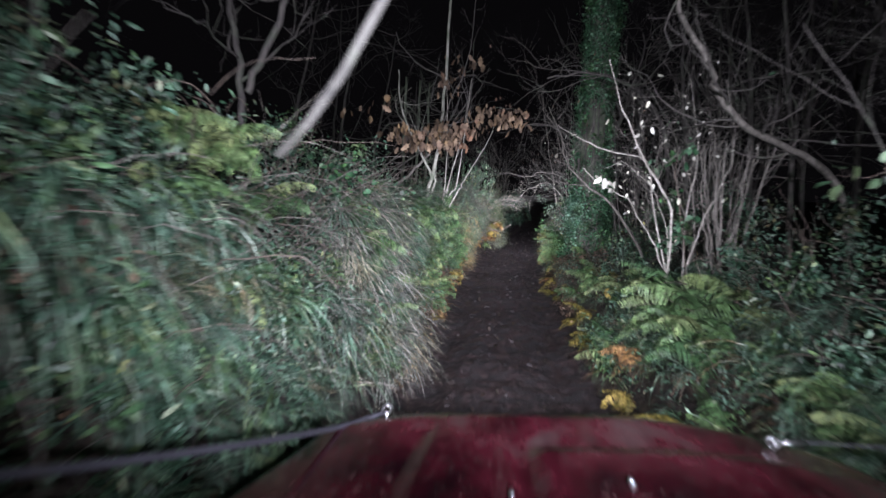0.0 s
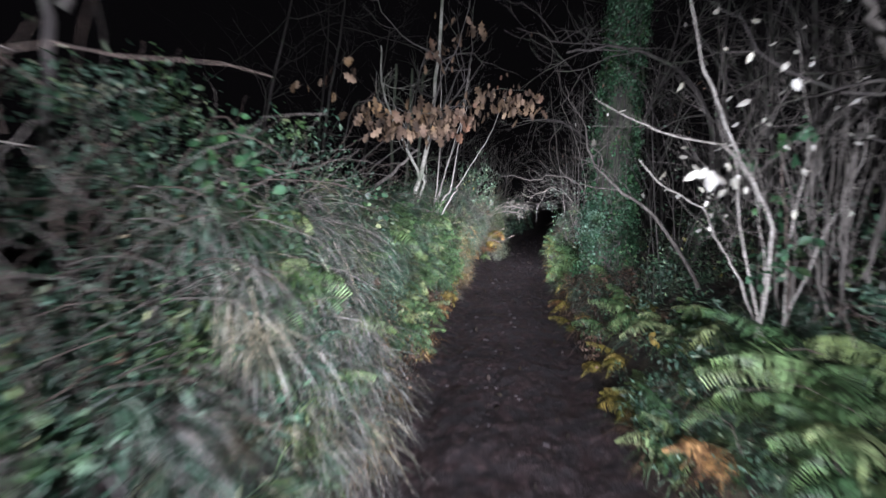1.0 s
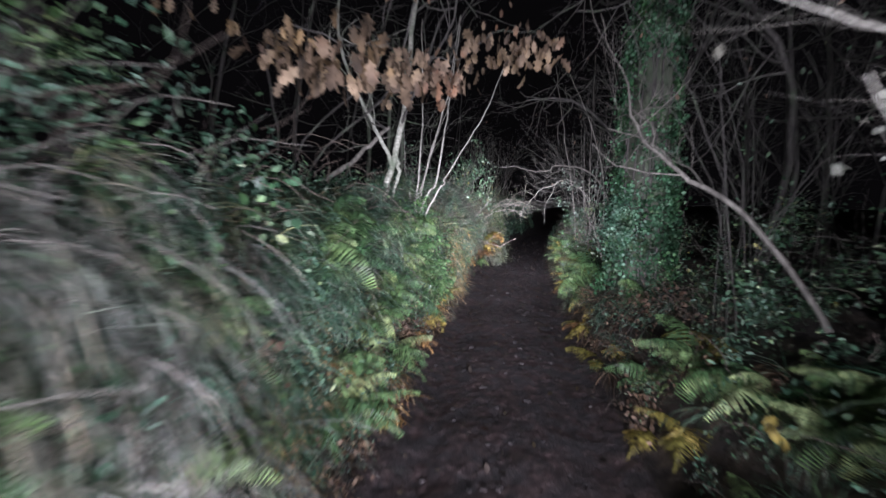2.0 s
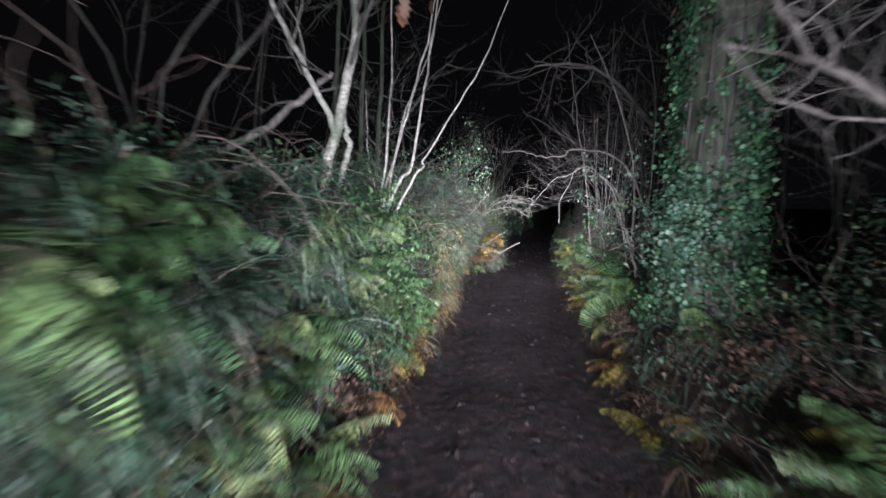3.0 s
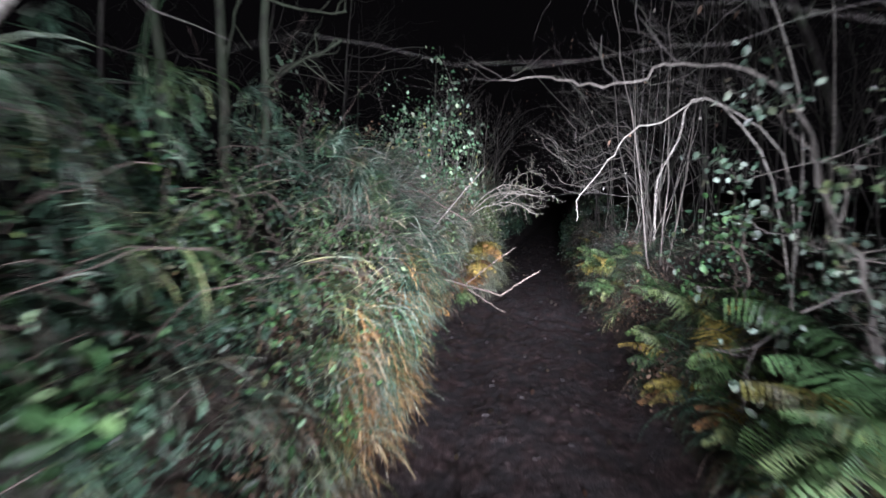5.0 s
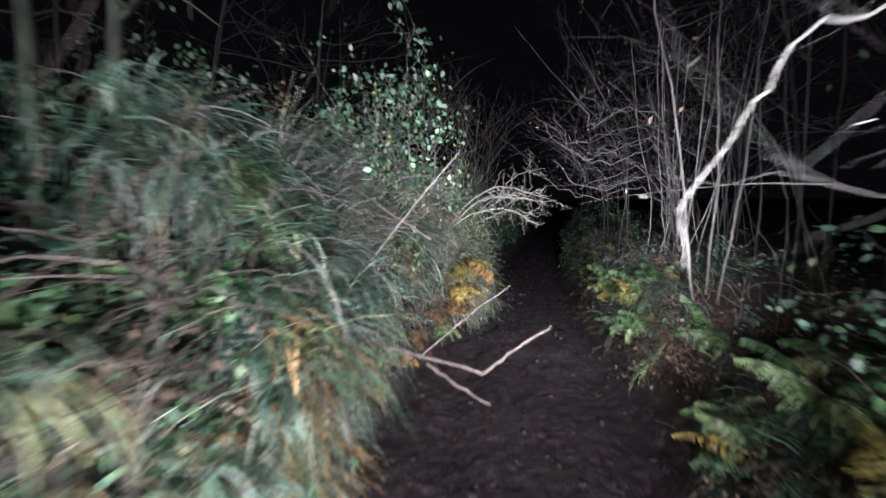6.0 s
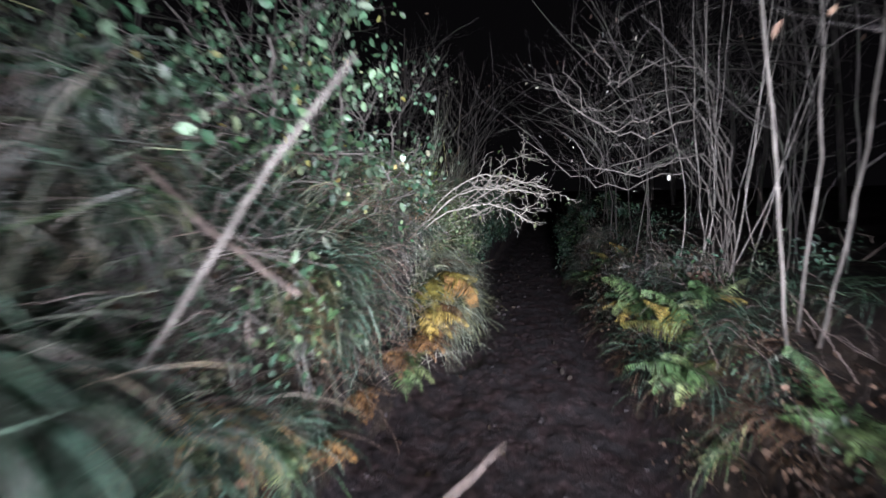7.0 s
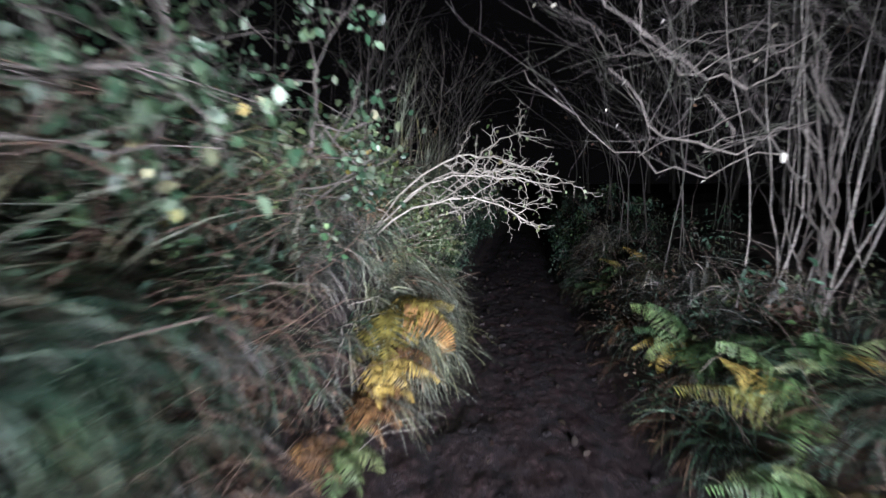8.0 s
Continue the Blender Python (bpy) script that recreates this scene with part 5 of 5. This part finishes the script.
thorn(80, (1.28, 16.15, 1.2), [
    [(1.9, 16.0, 1.72), (2.3, 15.95, 1.76), (2.65, 15.95, 1.72)], [(2.0, 16.1, 1.85), (2.45, 16.1, 1.86), (2.85, 16.1, 1.75)],
    [(1.95, 15.9, 1.6), (2.3, 15.85, 1.6), (2.55, 15.85, 1.45)], [(2.0, 16.2, 1.75), (2.4, 16.3, 1.8), (2.75, 16.3, 1.7)]], "bare pale thorn bush sticking out over the lane")
thorn(81, (1.5, 17.05, 1.2), [[(2.3, 17.0, 1.7), (2.7, 16.9, 1.85), (3.0, 16.9, 1.8)], [(2.3, 17.1, 1.8), (2.6, 17.2, 2.1), (2.9, 17.2, 2.2)], [(2.2, 16.8, 1.5), (2.5, 16.7, 1.6), (2.8, 16.7, 1.5)]], "bare pale thorn bush sticking out over the lane")
for k, (x, y) in enumerate([(1.9, 20.6), (2.4, 21.3), (1.2, 19.8), (2.9, 22.5)]):
    tree("wood_shrub", "upright bare stems above the bank", "shrub", 85 + k, [(x, y, 1.3), (x, y, 2.2), (x + 0.1, y, 3.6)], [0.02, 0.012, 0.006], M_TWIG, 14, 1.2, 1, "upright shrubs", 0.05, up=1.2)

# trees of the wood on both sides, bare crowns over the lane
wood = np.random.default_rng(77)
for k in range(26):
    side = -1 if k % 2 else 1
    y = 1.0 + k * 1.25 + wood.uniform(-0.5, 0.5)
    out = wood.uniform(3.5, 6.0) + (1.0 if side < 0 else 0.0)
    if side < 0 and y < 11.5:
        continue
    p = bank(side, y, out)
    x, z = float(p[0]), float(p[2])
    lean = -side * wood.uniform(0.1, 1.2)
    h = wood.uniform(5.0, 7.5)
    tree("wood_tree", "bare winter tree in the dark wood beside the lane", "tree", 100 + k, [(x, y, z - 0.1), (x + lean * 0.2, y + wood.normal(0, 0.1), z + h * 0.35), (x + lean * 0.7, y + wood.normal(0, 0.2), z + h * 0.7), (x + lean, y, z + h)], [wood.uniform(0.04, 0.08), 0.04, 0.02], M_DARKBARK, 9, 2.2, 2, "trees of the wood", 0.3, up=0.2, lean=(-side * 0.5, 0, 0))

for k in range(12):
    y, out = 1.6 + k * 0.75, wood.uniform(2.3, 4.5)
    x, _, z = bank(1, y, out)
    lean, h = wood.uniform(-0.9, 0.3), wood.uniform(4.0, 6.0)
    tree("wood_tree", "slim bare tree in the dark wood beside the lane", "tree", 140 + k, [(x, y, z - 0.1), (x + lean * 0.3, y + wood.normal(0, 0.1), z + h * 0.35), (x + lean * 0.6, y + wood.normal(0, 0.2), z + h * 0.7), (x + lean, y, z + h)], [wood.uniform(0.025, 0.05), 0.03, 0.012], M_DARKBARK, 8, 1.6, 2, "trees of the wood", 0.2, up=0.3)

# tangle of bare stems behind the lower bank
back = np.random.default_rng(79)
for k, (y, out) in enumerate([(0.9, 1.6), (1.9, 2.3), (2.6, 1.5), (3.4, 2.4), (5.7, 1.4), (6.6, 2.2), (7.6, 1.3), (8.2, 2.4), (10.0, 2.6), (12.3, 1.9), (13.8, 2.6), (16.5, 2.2), (18.5, 2.0)]):
    foot = bank(1, y, out)
    ways = []
    for q in range(6):
        hi = back.uniform(1.6, 3.4)
        dx, dy = back.normal(-0.25, 0.5), back.normal(0, 0.4)
        ways.append([foot + np.array([dx * 0.2, dy * 0.2, hi * 0.35]), foot + np.array([dx * 0.5 + back.normal(0, 0.12), dy * 0.6, hi * 0.7]), foot + np.array([dx, dy, hi])])
    coppice("hazel_tree", "bare grey hazel stool behind the lower bank", 300 + k, foot - np.array([0, 0, 0.05]), ways, 0.011, M_DARKBARK, M_DARKBARK, 6, leaf=(M_HAZEL, 60, 0.045) if k % 3 == 0 else None, spread=0.2, twig=1.0)
tree("wood_tree", "slim forked bare tree rising behind the hedge", "tree", 95, [(-1.6, 3.6, 1.35), (-1.62, 3.6, 2.2), (-1.58, 3.6, 2.85), (-1.7, 3.7, 3.6), (-1.6, 3.9, 5.5)], [0.032, 0.025, 0.014], M_DARKBARK, 8, 1.1, 2, lean=(0.3, 0, 0))
tree("wood_tree", "slim forked bare tree rising behind the hedge", "tree", 96, [(-1.55, 3.62, 2.7), (-1.35, 3.6, 3.1), (-1.2, 3.6, 3.6), (-1.15, 3.7, 5.0)], [0.03, 0.024, 0.012], M_DARKBARK, 7, 1.0, 2)
for k, (x, y) in enumerate([(-1.2, 12.3), (-0.85, 12.6), (-0.6, 12.9)]):
    tree("wood_tree", "slim mossy upright trunk behind the hedge", "tree", 195 + k, [(x, y, 1.4), (x + 0.03, y, 3.0), (x + 0.1, y, 5.0)], [0.045, 0.04, 0.03], M_TRUNK, 4, 0.9, 1, up=0.3)

# thin shrubs that arch over the lane
arch = np.random.default_rng(78)
for k, (side, y) in enumerate([(1, 11.9), (1, 13.1), (1, 9.9), (1, 15.0), (1, 16.8), (1, 18.6), (1, 20.5), (1, 23.0), (1, 7.0), (-1, 19.5), (-1, 22.5), (-1, 25.5)]):
    foot = bank(side, y, arch.uniform(0.7, 1.4))
    ways = []
    for q in range(4):
        hi, reach = arch.uniform(1.6, 3.4), arch.uniform(0.0, 2.2)
        dy = arch.uniform(-1.4, 1.0)
        ways.append([foot + np.array([-side * reach * 0.15, dy * 0.2, hi * 0.5]), foot + np.array([-side * reach * 0.5 + arch.normal(0, 0.2), dy * 0.6, hi * arch.uniform(0.65, 0.95)]), foot + np.array([-side * reach, dy, hi])])
    coppice("hazel_tree", "bare hazel arching over the sunken lane", 200 + k, foot - np.array([0, 0, 0.05]), ways, 0.008, M_DARKBARK, M_DARKBARK, 6, leaf=(M_OAK, 25, 0.04), spread=0.2, twig=1.0)

# ---- loose branches ----
def dead_branch(label, seed, ways, radii, mat):
    rg = np.random.default_rng(seed)
    o = np.array(ways[0][0], dtype=float)
    ob = base("dead_branch", o, label, "branch")
    for way, r in zip(ways, radii):
        t = Tubes(o)
        t.tube(bent(rg, way, 12, 0.003), np.linspace(r, r * 0.6, 12), 7, True)
        part("limb", t.mesh("limb", mat), ob)
    return ob


dead_branch("broken dead branch sticking out of the bank over the lane", 90, [
    [(0.3, 12.25, 1.22), (0.8, 12.1, 1.16), (0.95, 12.05, 1.12), (1.18, 12.05, 1.06), (1.45, 12.05, 0.97)],
    [(1.18, 12.05, 1.06), (1.4, 12.2, 1.2), (1.62, 12.3, 1.32)],
    [(1.45, 12.05, 0.97), (1.6, 12.15, 1.03), (1.8, 12.2, 1.14)],
    [(1.2, 12.03, 1.03), (1.32, 12.0, 0.95), (1.48, 12.0, 0.85)],
], [0.011, 0.005, 0.008, 0.008], M_CANE)
dead_branch("pale broken pole leaning out of the hedge", 91, [[(0.85, 12.62, 1.36), (1.10, 12.52, 1.66), (1.19, 12.48, 1.77), (1.28, 12.46, 1.87), (1.38, 12.45, 1.99)]], [0.008], M_TWIG)
dead_branch("short broken stick caught in the hedge", 94, [[(0.7, 12.9, 1.87), (0.9, 12.75, 1.74), (1.02, 12.65, 1.66), (1.12, 12.6, 1.6), (1.23, 12.55, 1.53)]], [0.011], M_CANE)
dead_branch("pale bare branch hanging over the lane", 92, [[(-1.5, 1.6, 1.4), (-1.35, 1.5, 2.3), (-0.75, 1.2, 3.0), (-0.15, 0.95, 2.9), (-0.02, 0.85, 2.5), (-0.08, 0.8, 2.28), (-0.18, 0.8, 2.1), (-0.27, 0.8, 2.0)]], [0.0115], M_BRANCH)

rt = np.random.default_rng(93)
for k in range(7):
    y0 = 8.3 + 0.17 * k
    a, b, c = bank(1, y0, 0.95), bank(1, y0 - rt.uniform(0.0, 0.4), 0.5), bank(1, y0 - rt.uniform(0.2, 0.7), 0.12)
    dead_branch("bare woody root running down the earth bank", 400 + k, [[a + np.array([0, 0, 0.05]), b + np.array([0, 0, 0.05]), c + np.array([0, 0, 0.0])]], [rt.uniform(0.006, 0.014)], M_DARKBARK)

# ---- litter on the lane ----
lit = np.random.default_rng(95)
n = 700
ly = lit.uniform(-1, 24, n)
lx = lane_mid(ly) + np.clip(lit.normal(0, 0.75, n), -1.15, 1.15)
pos = np.stack([lx, ly, land(lx, ly) + 0.012], axis=-1)
tagged(new("leaf_litter", leaves_mesh("leaf_litter", lit, pos, 0.05, M_LITTER, (0, 0, 2.5), 0.0, 1.0)), "wet brown fallen leaves trodden into the mud", "leaves", kind="stuff")
n = 220
ly = lit.uniform(-1, 24, n)
lx = lane_mid(ly) + lit.normal(0, 0.6, n)
V, F = [], []
cube = np.array([(-1, -1, -1), (1, -1, -1), (1, 1, -1), (-1, 1, -1), (-.6, -.7, .7), (.7, -.6, .8), (.6, .7, .7), (-.7, .6, .6)])
quads = np.array([(0, 1, 5, 4), (1, 2, 6, 5), (2, 3, 7, 6), (3, 0, 4, 7), (4, 5, 6, 7)])
for i in range(n):
    s = lit.uniform(0.008, 0.03) * lit.uniform(0.7, 1.3, 3)
    a = lit.uniform(0, 6.28)
    c = (cube + lit.normal(size=cube.shape) * 0.15) * s
    V.append(np.stack([c[:, 0] * math.cos(a) - c[:, 1] * math.sin(a), c[:, 0] * math.sin(a) + c[:, 1] * math.cos(a), c[:, 2]], axis=-1) + (lx[i], ly[i], land(lx[i], ly[i])))
    F.append(quads + 8 * i)
tagged(new("lane_stones", mesh_of("lane_stones", np.concatenate(V), [np.concatenate(F)], M_STONE, False)), "small muddy stones scattered over the lane", "stones", kind="stuff")
